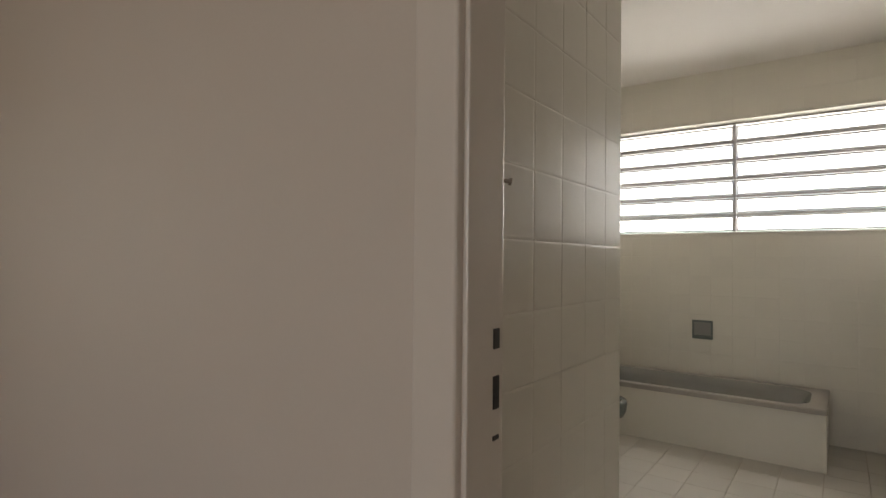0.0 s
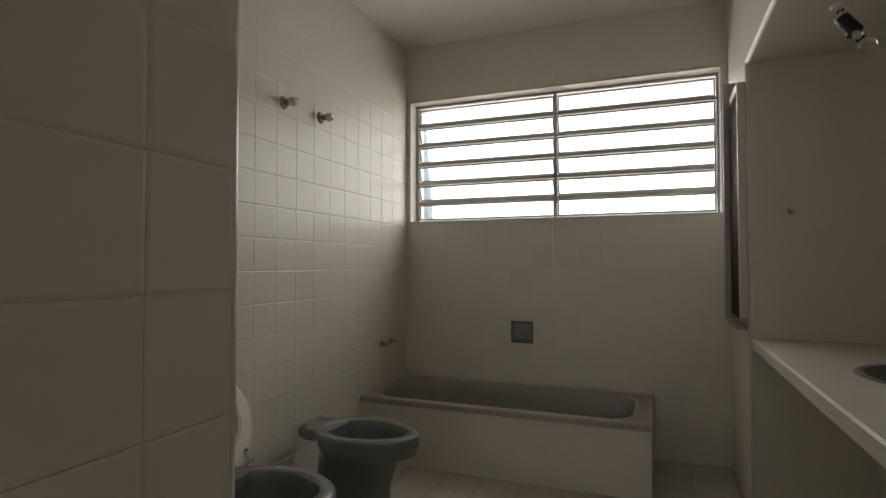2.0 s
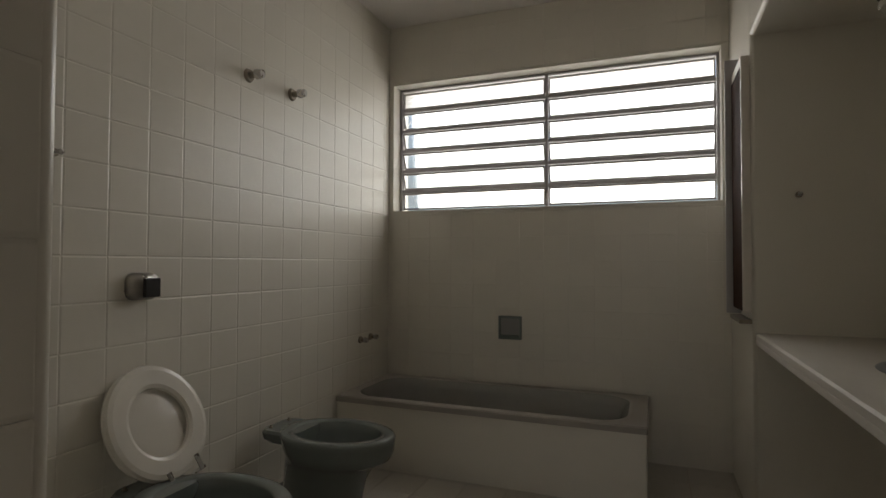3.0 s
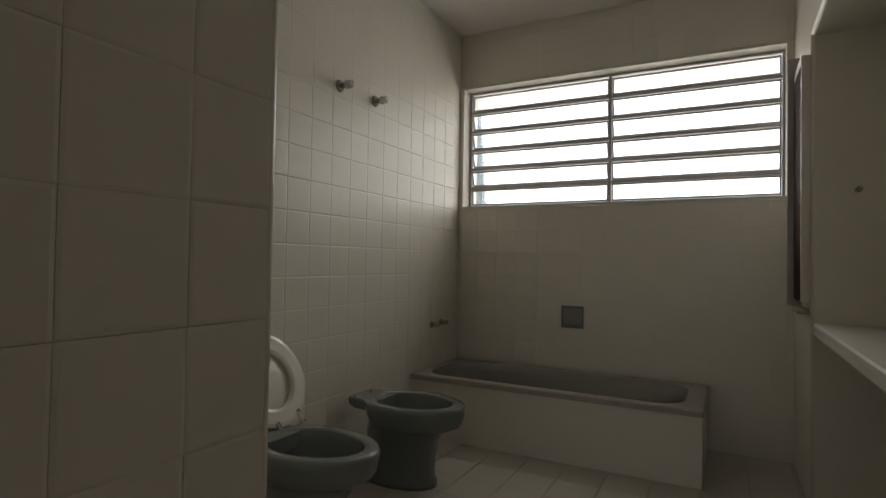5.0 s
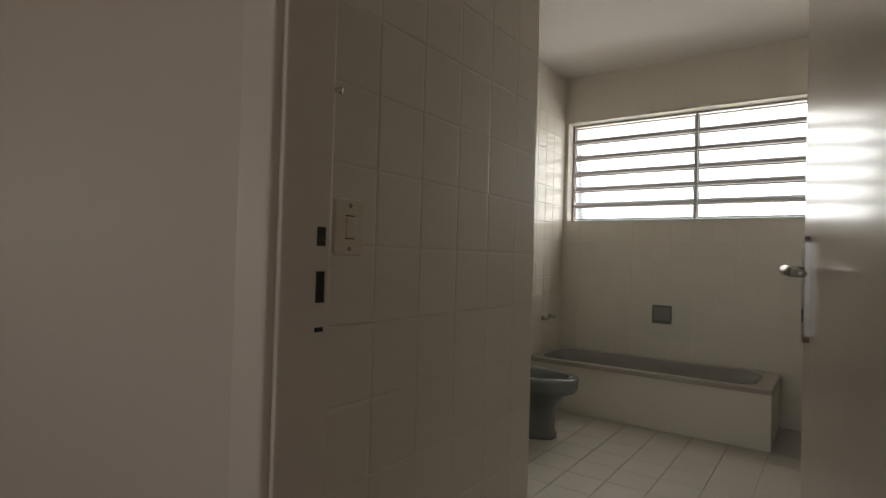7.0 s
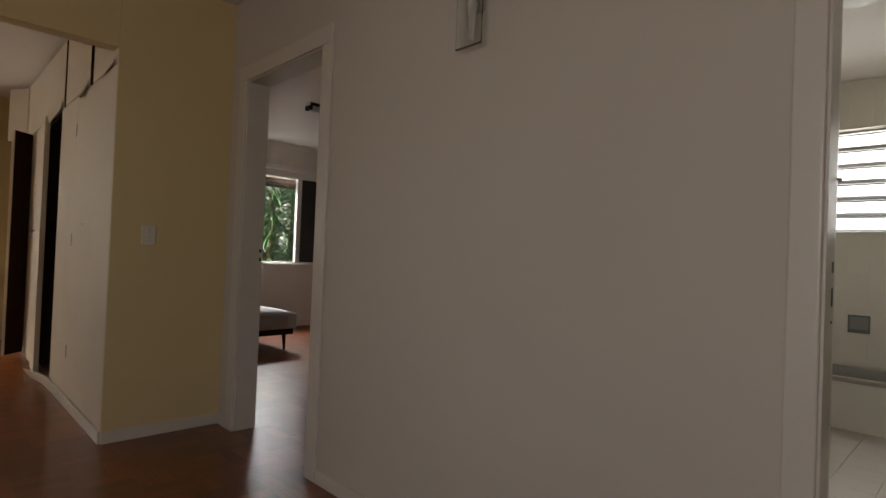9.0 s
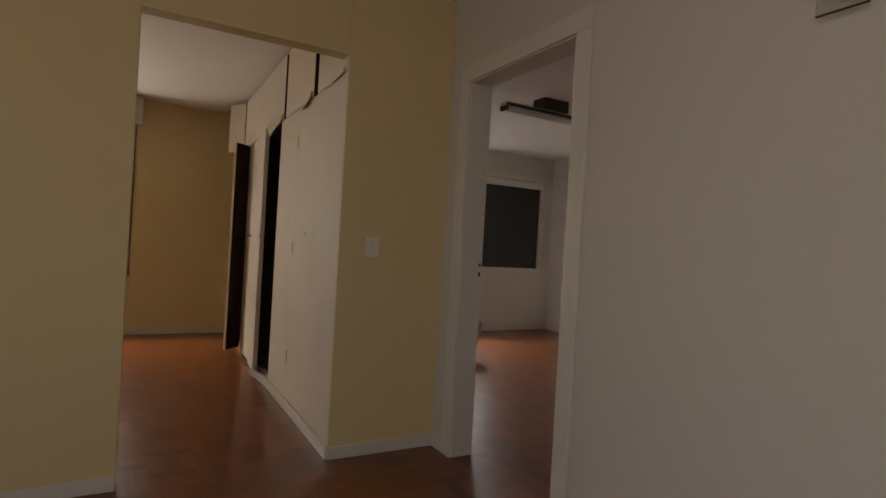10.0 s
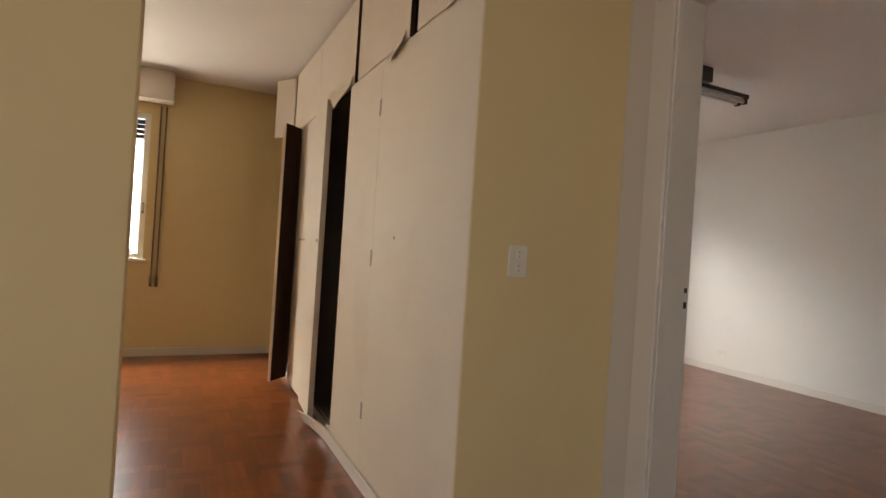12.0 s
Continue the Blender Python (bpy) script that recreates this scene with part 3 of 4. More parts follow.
rod(bm, (-0.012, -0.075, -0.012), (-0.012, 0.075, -0.012), 0.006)
for s in (-0.055, 0.055):
    box(bm, -0.014, 0.040, s - 0.008, s + 0.008, -0.026, -0.0225)
    rod(bm, (0.026, s, -0.028), (0.026, s, -0.0225), 0.004, 8)
part("seat_hinge", bm, CHROME, seat, "chrome hinge bar")
# flush pipe at the wall
flush_pipe = tagged(part("flush_pipe", rod(rod(bmesh.new(), (BATH_W, 0.955, 0.315), (-1.085, 0.955, 0.315), 0.030, 20), (-1.085, 0.955, 0.315), (-1.00, 0.955, 0.315), 0.018, 16), CHROME, smooth=False), "chrome flush pipe behind the toilet", "pipe")

# flush valve
flush_valve = thing("flush_valve", "square chrome flush valve with a black button on the tiles", "flush valve", (BATH_W, 1.013, 0.983))
part("cover_plate", loft(bmesh.new(), [[(q, a, b) for a, b, _ in round_rect(-w, w, -w * 0.78, w * 0.78, 0, 0.030)] for q, w in ((0.001, 0.058), (0.014, 0.058), (0.028, 0.053), (0.036, 0.043))]), DARK_CHROME, flush_valve, smooth=True)
part("button", boxes((0.030, 0.048, -0.018, 0.040, -0.036, 0.028), w=0.004), BLACK, flush_valve, "black push button")


def valve(name, x, y, z, label, r=0.017, long=0.055):
    ob = thing(name, label, "tap", (x, y, z), group="taps on the tiled wall")
    b = rod(bmesh.new(), (0, 0, 0), (0.010, 0, 0), r * 1.35, 18, r * 1.1)
    part("flange", b, DULL_METAL, ob)
    b = rod(bmesh.new(), (0.010, 0, 0), (long * 0.6, 0, 0), r * 0.62, 14)
    part("spindle", b, DULL_METAL, ob)
    b = rod(bmesh.new(), (long * 0.55, 0, 0), (long, 0, 0), r * 1.05, 8, r * 0.85)
    part("knob", bevel(b, 0.002, 1), CHROME, ob)
    return ob


valve("shower_tap", BATH_W, 1.514, 1.850, "worn chrome shower tap high on the tiles", 0.022, 0.075)
valve("shower_tap", BATH_W, 1.808, 1.855, "worn chrome shower tap high on the tiles", 0.022, 0.075)
valve("tub_tap", BATH_W, 2.468, 0.618, "small worn chrome tap over the tub", 0.016, 0.052)
valve("tub_tap", BATH_W, 2.590, 0.622, "small worn chrome tap over the tub", 0.016, 0.052)


def hook(x, y, z, d, label):
    ob = thing("wall_hook", label, "hook", (x, y, z))
    v = Vector(d)
    part("rose", rod(bmesh.new(), (0, 0, 0), v * 0.006, 0.012, 14), DULL_METAL, ob)
    b = rod(bmesh.new(), v * 0.006, v * 0.028, 0.005, 10)
    bmesh.ops.create_icosphere(b, subdivisions=2, radius=0.009, matrix=Matrix.Translation(v * 0.03))
    part("peg", b, CHROME, ob, smooth=True)


hook(BATH_W, 0.727, 1.373, (1, 0, 0), "small chrome peg on the white tiles")
hook(1.00, NICHE_Y1, 1.339, (0, -1, 0), "small chrome peg inside the basin niche")

# soap recess over the tub
soap = thing("soap_dish", "recessed grey-green ceramic soap dish set in the tiles", "soap dish", (-0.325, BATH_N, 0.685))
soap.scale = (0.82, 1.0, 0.88)
part("surround", boxes((-0.085, 0.085, -0.010, 0.0, 0.062, 0.078), (-0.085, 0.085, -0.010, 0.0, -0.078, -0.062), (-0.085, -0.070, -0.010, 0.0, -0.062, 0.062), (0.070, 0.085, -0.010, 0.0, -0.062, 0.062), w=0.003), GREEN_CERAMIC, soap)
part("hollow", boxes((-0.070, 0.070, -0.003, 0.0, -0.062, 0.062)), TUB_CERAMIC, soap)
part("lip", boxes((-0.066, 0.066, -0.035, -0.004, -0.060, -0.046), w=0.005, seg=3), GREEN_CERAMIC, soap)

# niche: counter, basin, fittings
counter = thing("washbasin_counter", "pale marble counter with a sunk washbasin in the niche", "counter", (1.12, 1.33, 0.76))
def oval(z, f, h):
    ring = egg(0.07, 0.08, z, f, f, h)
    return ring[4:] + ring[:4]


def slab_edge(z, k):
    return round_rect(0.845 - 1.12 + k, NICHE_E - 1.12, NICHE_Y0 - 1.33, NICHE_Y1 - 1.33, z, 0.004, 8)


rings = [slab_edge(0.0, 0.0), slab_edge(0.020, 0.0), slab_edge(0.026, 0.006), oval(0.026, 0.17, 0.22), oval(0.0, 0.17, 0.22), slab_edge(0.0, 0.0)]
part("slab", loft(bmesh.new(), rings, False, False), MARBLE, counter)
part("front_edge", boxes((0.845 - 1.12, 0.865 - 1.12, NICHE_Y0 - 1.33, NICHE_Y1 - 1.33, -0.022, -0.001), w=0.004), MARBLE, counter)
rings = [egg(0.07, 0.08, z, f, f, h) for z, f, h in ((0.027, 0.185, 0.235), (0.031, 0.180, 0.230), (0.031, 0.168, 0.218), (0.0275, 0.160, 0.210))]
part("basin_rim", loft(bmesh.new(), rings, False, False), DARK_CERAMIC, counter, smooth=True)
rings = [oval(z, f, h) for z, f, h in ((0.028, 0.166, 0.216), (0.0, 0.158, 0.208), (-0.06, 0.140, 0.185), (-0.11, 0.09, 0.12), (-0.13, 0.03, 0.04))]
part("bowl", loft(bmesh.new(), rings, False, True), DARK_CERAMIC, counter, "dark grey-green sunk basin bowl", smooth=True)
rings = [oval(z, f, h) for z, f, h in ((-0.001, 0.176, 0.226), (-0.06, 0.160, 0.205), (-0.12, 0.11, 0.14), (-0.15, 0.05, 0.06))]
part("bowl_underside", loft(bmesh.new(), rings, False, True), GREEN_CERAMIC, counter, smooth=True)
faucet = thing("faucet", "small chrome faucet on the marble counter", "faucet", (1.33, 1.43, 0.786))
part("body", rod(bmesh.new(), (0, 0, 0), (0, 0, 0.11), 0.014, 14), CHROME, faucet, smooth=False)
b = rod(bmesh.new(), (0, 0, 0.09), (-0.12, 0, 0.115), 0.011, 12)
rod(b, (-0.12, 0, 0.115), (-0.125, 0, 0.095), 0.010, 12)
part("spout", b, CHROME, faucet)
part("knob", bevel(rod(bmesh.new(), (0, 0, 0.11), (0, 0, 0.14), 0.02, 8), 0.002, 1), CHROME, faucet)

# lamp socket hanging from the niche soffit
socket = thing("lamp_socket", "bare black lamp socket hanging on wires from the niche soffit", "lamp socket", (1.06, 1.70, 2.0))
part("ceiling_rose", rod(bmesh.new(), (0, 0, -0.012), (0, 0, 0.0), 0.03, 20, 0.034), LAMP_WHITE, socket)
part("wire", rod(rod(bmesh.new(), (0.005, 0, -0.012), (0.0, -0.02, -0.06), 0.004, 8), (-0.005, 0.006, -0.012), (-0.014, 0.0, -0.05), 0.003, 8), BLACK, socket)
holder = part("holder", rod(bmesh.new(), (0.0, -0.01, -0.05), (0.03, -0.03, -0.11), 0.024, 18, 0.027), BLACK, socket, "black socket shell")
part("holder_ring", rod(bmesh.new(), (-0.005, -0.006, -0.040), (0.0, -0.01, -0.05), 0.022, 18), LAMP_WHITE, holder)
b = rod(bmesh.new(), (0.03, -0.03, -0.11), (0.045, -0.04, -0.14), 0.014, 14)
bmesh.ops.create_uvsphere(b, u_segments=20, v_segments=12, radius=0.028, matrix=Matrix.Translation((0.058, -0.048, -0.165)))
bulb = part("bulb", b, CLEAR_GLASS, holder, "clear glass bulb", smooth=True)

# open cabinet in the wall by the window
cabinet = thing("wall_cabinet", "narrow wall cabinet standing open, its dark inside a flat panel", "cabinet", (0.81, 2.20, 0.89))
door_c = new("door")
door_c.parent = cabinet
door_c.location = (-0.004, 0.016, 0)
# flat dark panel: the shade inside the open cabinet, put into colour
part("panel", boxes((-0.004, 0.029, 0.008, 0.272, -0.02, 0.995), w=0.001), DARK_WOOD, door_c, "dark brown panel coloured as the shaded opening")
part("edge_strip", boxes((-0.030, 0.029, 0.279, 0.296, -0.05, 1.118), w=0.002), STEEL, door_c, "pale grey edge board")
part("frame", boxes((-0.008, 0.025, 0.012, 0.290, 0.998, 1.035), w=0.002), TRIM, cabinet)
part("frame", boxes((-0.008, 0.025, 0.003, 0.020, -0.02, 0.996), w=0.002), TRIM, cabinet)
part("sill", boxes((-0.022, 0.025, 0.005, 0.29, -0.070, -0.052), w=0.003), DULL_METAL, cabinet)

# ceiling lamp
ceiling_lamp = thing("ceiling_lamp", "round flush ceiling lamp with frosted glass and white rim", "ceiling lamp", (-0.12, 1.06, CEIL))
part("rim", loft(bmesh.new(), [egg(0, 0, z, r, r, r, 40) for z, r in ((0.0, 0.17), (-0.05, 0.175), (-0.062, 0.172), (-0.062, 0.150), (-0.03, 0.148))], True, False), LAMP_WHITE, ceiling_lamp, "white enamel rim", smooth=False)
part("shade", loft(bmesh.new(), [egg(0, 0, z, r, r, r, 40) for z, r in ((-0.050, 0.150), (-0.075, 0.135), (-0.092, 0.10), (-0.10, 0.05))], False, True), FROST_GLASS, ceiling_lamp, "frosted glass bowl", smooth=True)
part("screw", rod(bmesh.new(), (-0.05, -0.172, -0.045), (-0.05, -0.185, -0.045), 0.007, 10), BLACK, ceiling_lamp)


# ---- switches and sockets ----
def switch_plate(name, at, facing, w, h, label, kind="switch"):
    ob = thing(name, label, kind, at)
    ob.rotation_euler = (0, 0, facing)
    pl = loft(bmesh.new(), [[(q, a, b) for a, b, _ in round_rect(-k * w / 2, k * w / 2, -h / 2 * k, h / 2 * k, 0, 0.008)] for q, k in ((0.0, 1.0), (0.005, 1.0), (0.008, 0.95))])
    part("plate", pl, SWITCH, ob, smooth=False)
    if kind == "switch":
        part("rocker", boxes((0.008, 0.0125, -0.011, 0.011, -0.017, 0.017), w=0.002), SWITCH, ob)
        for z in (-0.021, 0.019):
            part("slot", boxes((0.0078, 0.0088, -0.011, 0.011, z, z + 0.002)), BLACK, ob)
        for z in (-0.038, 0.038):
            part("screw", rod(bmesh.new(), (0.007, 0, z), (0.0095, 0, z), 0.004, 10), DULL_METAL, ob)
    elif kind == "socket":
        for z in (-0.012, 0.012):
            part("pin_hole", rod(bmesh.new(), (0.0075, z, 0), (0.0085, z, 0), 0.0035, 8), BLACK, ob)
    return ob


switch_plate("light_switch", (0.0, -0.752, 1.112), 0, 0.068, 0.100, "ivory light switch plate on the tiled wall")
two = switch_plate("double_switch", (OPEN_X, -1.453, 1.131), 0, 0.072, 0.108, "ivory plate with two push switches on the yellow wall", "switch plate")
for z in (0.024, -0.024):
    part("rocker", boxes((0.008, 0.0125, -0.010, 0.010, z - 0.014, z + 0.014), w=0.002), SWITCH, two)
    for s in (-0.004, 0.004):
        part("dot", rod(bmesh.new(), (0.0120, 0, z + s * 2), (0.0130, 0, z + s * 2), 0.0025, 8), DULL_METAL, two)
switch_plate("socket", (-5.355, BED_N, 0.222), -math.pi / 2, 0.12, 0.06, "white low wall socket above the skirting", "socket")

# ---- hall sconce ----
sconce = thing("wall_sconce", "wall lamp with a clear glass plate and metal stem", "wall lamp", (-0.883, HALL_Y, 1.913))
part("backplate", boxes((-0.03, 0.03, -0.012, 0.0, 0.02, 0.22), w=0.004), CHROME, sconce)
glass_plate = part("glass_plate", boxes((-0.060, 0.060, -0.046, -0.041, -0.105, 0.26), w=0.001, seg=1), CLEAR_GLASS, sconce, "clear glass plate")
part("plate_edge", boxes((-0.060, 0.060, -0.047, -0.040, -0.109, -0.1055)), LAMP_DARK, glass_plate)
part("stem", rod(rod(bmesh.new(), (0, -0.03, 0.25), (0, -0.03, 0.05), 0.012, 14), (0, -0.03, 0.05), (0, -0.03, -0.02), 0.019, 14, 0.014), LAMP_WHITE, sconce)
part("lamp_bulb", rod(bmesh.new(), (0, -0.03, -0.02), (0, -0.03, -0.085), 0.014, 14, 0.010), LAMP_WHITE, sconce, "slim white bulb")

# ---- wardrobe in the far room ----
WF = -1.522                              # front plane
wardrobe = thing("wardrobe", "built-in cream wardrobe with warped peeling doors, two of them open", "wardrobe", (-4.6, -1.642, 0))


def ward(name, rows, material=WARDROBE, w=0.0, label="", parent=wardrobe, m=None):
    b = bmesh.new()
    for r in rows:
        box(b, r[0] + 4.6, r[1] + 4.6, r[2] - WF, r[3] - WF, r[4], r[5])
    if w:
        bevel(b, w, 2)
    return part(name, b, material, parent, label)


BX0, BX1 = -6.16, OPEN_X - 0.004
ward("back_panel", [(BX0, -3.19, -0.985, -0.965, 0.0, 2.56)], SHADED_INSIDE)
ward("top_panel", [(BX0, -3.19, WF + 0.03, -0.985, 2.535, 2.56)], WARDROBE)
ward("bottom_panel", [(BX0, -3.19, WF + 0.03, -0.985, 0.06, 0.085)], SHADED_INSIDE)
ward("shelf", [(BX0, -3.19, WF + 0.03, -0.985, 2.03, 2.055)], SHADED_INSIDE)
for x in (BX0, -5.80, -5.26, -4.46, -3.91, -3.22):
    ward("divider", [(x, x + 0.02, WF + 0.03, -0.985, 0.085, 2.03)], SHADED_INSIDE)
    ward("divider", [(x - 0.08, x - 0.06, WF + 0.03, -0.985, 2.055, 2.535)], SHADED_INSIDE)
ward("plinth", [(BX0, -4.55, WF + 0.035, WF + 0.05, 0.0, 0.06)], WARDROBE, 0.002)
ward("plinth", [(-4.55, OPEN_X - 0.101, WF + 0.006, WF + 0.05, 0.0, 0.07)], WARDROBE, 0.003)
# closed lower doors
for a, b in ((-5.79, -5.251), (-4.447, -3.901), (-3.900, BX1)):
    d = ward("door", [(a + 0.0004, b - 0.0004, WF, WF + 0.022, 0.078 if a > -5 else 0.03, 2.052)], WARDROBE, 0.003, "flat cream door")
for z in (1.82, 1.09, 0.35):
    ward("hinge", [(-3.911, -3.890, WF - 0.003, WF, z - 0.04, z + 0.04)], DULL_METAL, 0.001)
bmk = rod(bmesh.new(), (-3.608 + 4.6, -0.0008, 1.19), (-3.608 + 4.6, 0.001, 1.19), 0.008, 12)
part("keyhole", bmk, BLACK, wardrobe)
# upper doors with dark gaps between them
for a, b in ((-3.494, BX1), (-4.325, -3.578), (-5.245, -4.386)):
    ward("upper_door", [(a, b, WF - 0.001, WF + 0.021, 2.057, 2.555)], WARDROBE, 0.003, "flat cream upper door")
    if b < BX1:
        ward("door_edge", [(b + 0.0005, b + 0.004, WF - 0.0005, WF + 0.0205, 2.06, 2.552)], DARK_WOOD, 0.0, "bare dark wooden edge")
ward("upper_door", [(-6.13, -5.255, WF, WF + 0.020, 2.057, 2.555)], WARDROBE, 0.003)


def swung(name, hinge_x, length, z0, z1, angle, inner, label, hang=1):
    """A door hinged at hinge_x on the front plane, swung out by angle degrees."""
    ob = new(name)
    ob.parent = wardrobe
    ob.location = (hinge_x + 4.6, 0, 0)
    ob.rotation_euler = (0, 0, radians(-angle))
    tagged(ob, label)
    part("outer_face", boxes((0, length, -0.016, 0.0, z0, z1), w=0.002), WARDROBE, ob)
    part("inner_face", boxes((0.003, length - 0.003, 0.0005, 0.004, z0 + 0.003, z1 - 0.003)), inner, ob)
    return ob


door_a = swung("door", -5.84, 0.20, 0.05, 2.05, 46, DARK_WOOD, "cream door swung open, dark wood inside")
door_b = swung("door", -5.25, 0.46, 0.02, 2.046, 3.0, DARK_WOOD, "cream door standing ajar")
part("free_edge", boxes((0.461, 0.472, -0.030, 0.005, 0.021, 2.045), w=0.002), TRIM, door_b, "grey edge strip")
part("free_edge", boxes((0.201, 0.210, -0.016, 0.006, 0.051, 2.049), w=0.002), WARDROBE, door_a, "cream edge strip")
ob = new("upper_door")
ob.parent = wardrobe
ob.location = (-6.17 + 4.6, 0, 0)
ob.rotation_euler = (0, 0, radians(-60))
tagged(ob, "cream upper door swung wide open")
part("outer_face", boxes((-0.018, 0.0, -0.25, 0.0, 2.04, 2.545), w=0.002), WARDROBE, ob)
part("inner_face", boxes((0.0005, 0.004, -0.247, -0.003, 2.043, 2.542)), WARDROBE, ob)


def curl(pts, parent, label):
    """A curled flap of peeled laminate, a thin bent sheet."""
    b = bmesh.new()
    top = [b.verts.new(p) for p in pts]
    low = [b.verts.new((p[0] + 0.003, p[1] - 0.004, p[2] + 0.002)) for p in pts]
    b.faces.new(top), b.faces.new(low[::-1])
    for i in range(len(pts)):
        j = (i + 1) % len(pts)
        b.faces.new((top[i], top[j], low[j], low[i]))
    return part("peeled_flap", b, WARDROBE, parent, label)


curl([(-4.84 + 4.6, -0.026, 2.10), (-4.40 + 4.6, -0.006, 2.10), (-4.44 + 4.6, -0.012, 2.045), (-4.56 + 4.6, -0.040, 1.985), (-4.63 + 4.6, -0.048, 1.955), (-4.74 + 4.6, -0.042, 2.02)], wardrobe, "peeled corner of laminate")
curl([(-3.83 + 4.6, -0.002, 2.02), (-3.62 + 4.6, -0.002, 2.10), (-3.60 + 4.6, -0.022, 2.04), (-3.70 + 4.6, -0.03, 2.00)], wardrobe, "peeled corner of laminate")
curl([(-3.30 + 4.6, -0.002, 2.05), (-3.00 + 4.6, -0.002, 2.09), (-2.96 + 4.6, -0.012, 2.055), (-3.18 + 4.6, -0.014, 2.035)], wardrobe, "peeled strip of laminate")
for x, z in ((-5.45, 1.16), (-4.90, 1.16)):
    part("knob", rod(rod(bmesh.new(), (x + 4.6, 0.002, z), (x + 4.6, -0.030, z), 0.005, 10), (x + 4.6, -0.030, z), (x + 4.6, -0.042, z), 0.011, 12, 0.008), DARK_CHROME, wardrobe, "small dark metal knob")

# loose skirting strip along the wardrobe
loose = thing("loose_skirting", "white skirting strip half torn off along the wardrobe", "skirting", (-3.9, -1.643, 0))
part("strip", boxes((-0.50, 0.97, -0.012, 0.004, 0.0, 0.068), w=0.003), TRIM, loose)
b = bmesh.new()
n = 8
rings = []
for k in range(n + 1):
    x = -0.50 - 0.42 * k / n
    y = -0.012 - 0.055 * (k / n) ** 2
    t = 0.045 * (k / n) ** 2
    rings.append([(x, y, 0.001 + t * 0.3), (x, y + 0.014, 0.001 + t * 0.3), (x, y + 0.014 - t, 0.068 + t * 0.4), (x, y - t, 0.068 + t * 0.4)])
part("torn_end", loft(b, rings), TRIM, loose, "torn curling end of the strip")

# ---- far room window, shutter box and straps ----
window_2 = thing("window_2", "white window with a raised brown roller shutter", "window", (DRESS_W, (RWY0 + RWY1) / 2, RWZ0), kind="structure")
hw, hh = (RWY1 - RWY0) / 2, RWZ1 - RWZ0
for r in ((-0.09, -0.03, -hw, -hw + 0.05, 0, hh), (-0.09, -0.03, hw - 0.05, hw, 0, hh), (-0.09, -0.03, -hw + 0.05, hw - 0.05, 0, 0.05), (-0.09, -0.03, -hw + 0.05, hw - 0.05, hh - 0.05, hh),
          (-0.085, -0.035, -0.025, 0.025, 0.05, hh - 0.05)):
    part("window_frame", boxes(r, w=0.004), WINDOW_WHITE, window_2)
part("window_sill", boxes((-0.06, 0.02, -hw - 0.02, hw + 0.02, -0.02, 0.002), w=0.003), WINDOW_WHITE, window_2)
for a, b2 in ((-hw + 0.05, -0.025), (0.025, hw - 0.05)):
    p = part("pane", boxes((-0.064, -0.060, a, b2, 0.05, hh - 0.05)), CLEAR_GLASS, window_2)
    p.visible_shadow = False
for k in range(4):
    part("shutter_slat", boxes((-0.13, -0.115, -hw + 0.02, hw - 0.02, hh - 0.05 - 0.045 * (k + 1), hh - 0.055 - 0.045 * k), w=0.003), BROWN, window_2)
part("handle", boxes((-0.03, -0.015, hw - 0.035, hw - 0.015, 0.42, 0.52), w=0.003), CHROME, window_2)
shutter_box = tagged(part("shutter_box", boxes((DRESS_W, DRESS_W + 0.19, -4.45, -2.585, 2.315, CEIL - 0.004), w=0.006), TRIM), "cream roller shutter box under the ceiling", "shutter box")
for k, y in enumerate((-2.685, -2.640)):
    st = thing("blind_strap", "narrow metal strap guide of the roller blind", "strap", (DRESS_W, y, 0.64), group="strap guides beside the window")
    part("guide", boxes((0.002, 0.022, -0.007, 0.007, 0.10, 1.655), w=0.002), STRAP, st)
    part("bracket", boxes((0.0, 0.030, -0.013, 0.013, 0.0, 0.10), w=0.003), STRAP, st)
    part("bolt", boxes((0.030, 0.034, -0.006, 0.006, 0.012, 0.03), w=0.001), BLACK, st)

# ---- bedroom window ----
window_3 = thing("window_3", "wide white bedroom window, one half behind a dark lowered shutter", "window", (BED_W, 0, BWZ0), kind="structure")
hh = BWZ1 - BWZ0
MULL = 1.580
for r in ((-0.09, -0.02, BWY0, BWY0 + 0.04, 0, hh), (-0.09, -0.02, BWY1 - 0.05, BWY1, 0, hh), (-0.09, -0.02, BWY0 + 0.04, BWY1 - 0.05, 0, 0.03), (-0.09, -0.02, BWY0 + 0.04, BWY1 - 0.05, hh - 0.09, hh),
          (-0.085, -0.025, MULL - 0.045, MULL + 0.025, 0.03, hh - 0.09)):
    part("window_frame", boxes(r, w=0.004), WINDOW_WHITE, window_3)
part("window_sill", boxes((-0.06, 0.02, BWY0 - 0.02, BWY1 + 0.02, -0.02, 0.003), w=0.003), WINDOW_WHITE, window_3)
part("cornice", boxes((0.0, 0.03, BWY0 - 0.06, BWY1 + 0.06, hh + 0.01, hh + 0.055), w=0.004), WINDOW_WHITE, window_3)
p = part("pane", boxes((-0.064, -0.060, BWY0 + 0.04, MULL - 0.045, 0.03, hh - 0.09)), CLEAR_GLASS, window_3)
p.visible_shadow = False
n = 22
for k in range(n):
    z0 = 0.03 + (hh - 0.12) * k / n
    part("shutter_slat", boxes((-0.075, -0.055, MULL + 0.025, BWY1 - 0.05, z0, z0 + (hh - 0.12) / n), w=0.002, seg=1), SHUTTER_DARK, window_3)
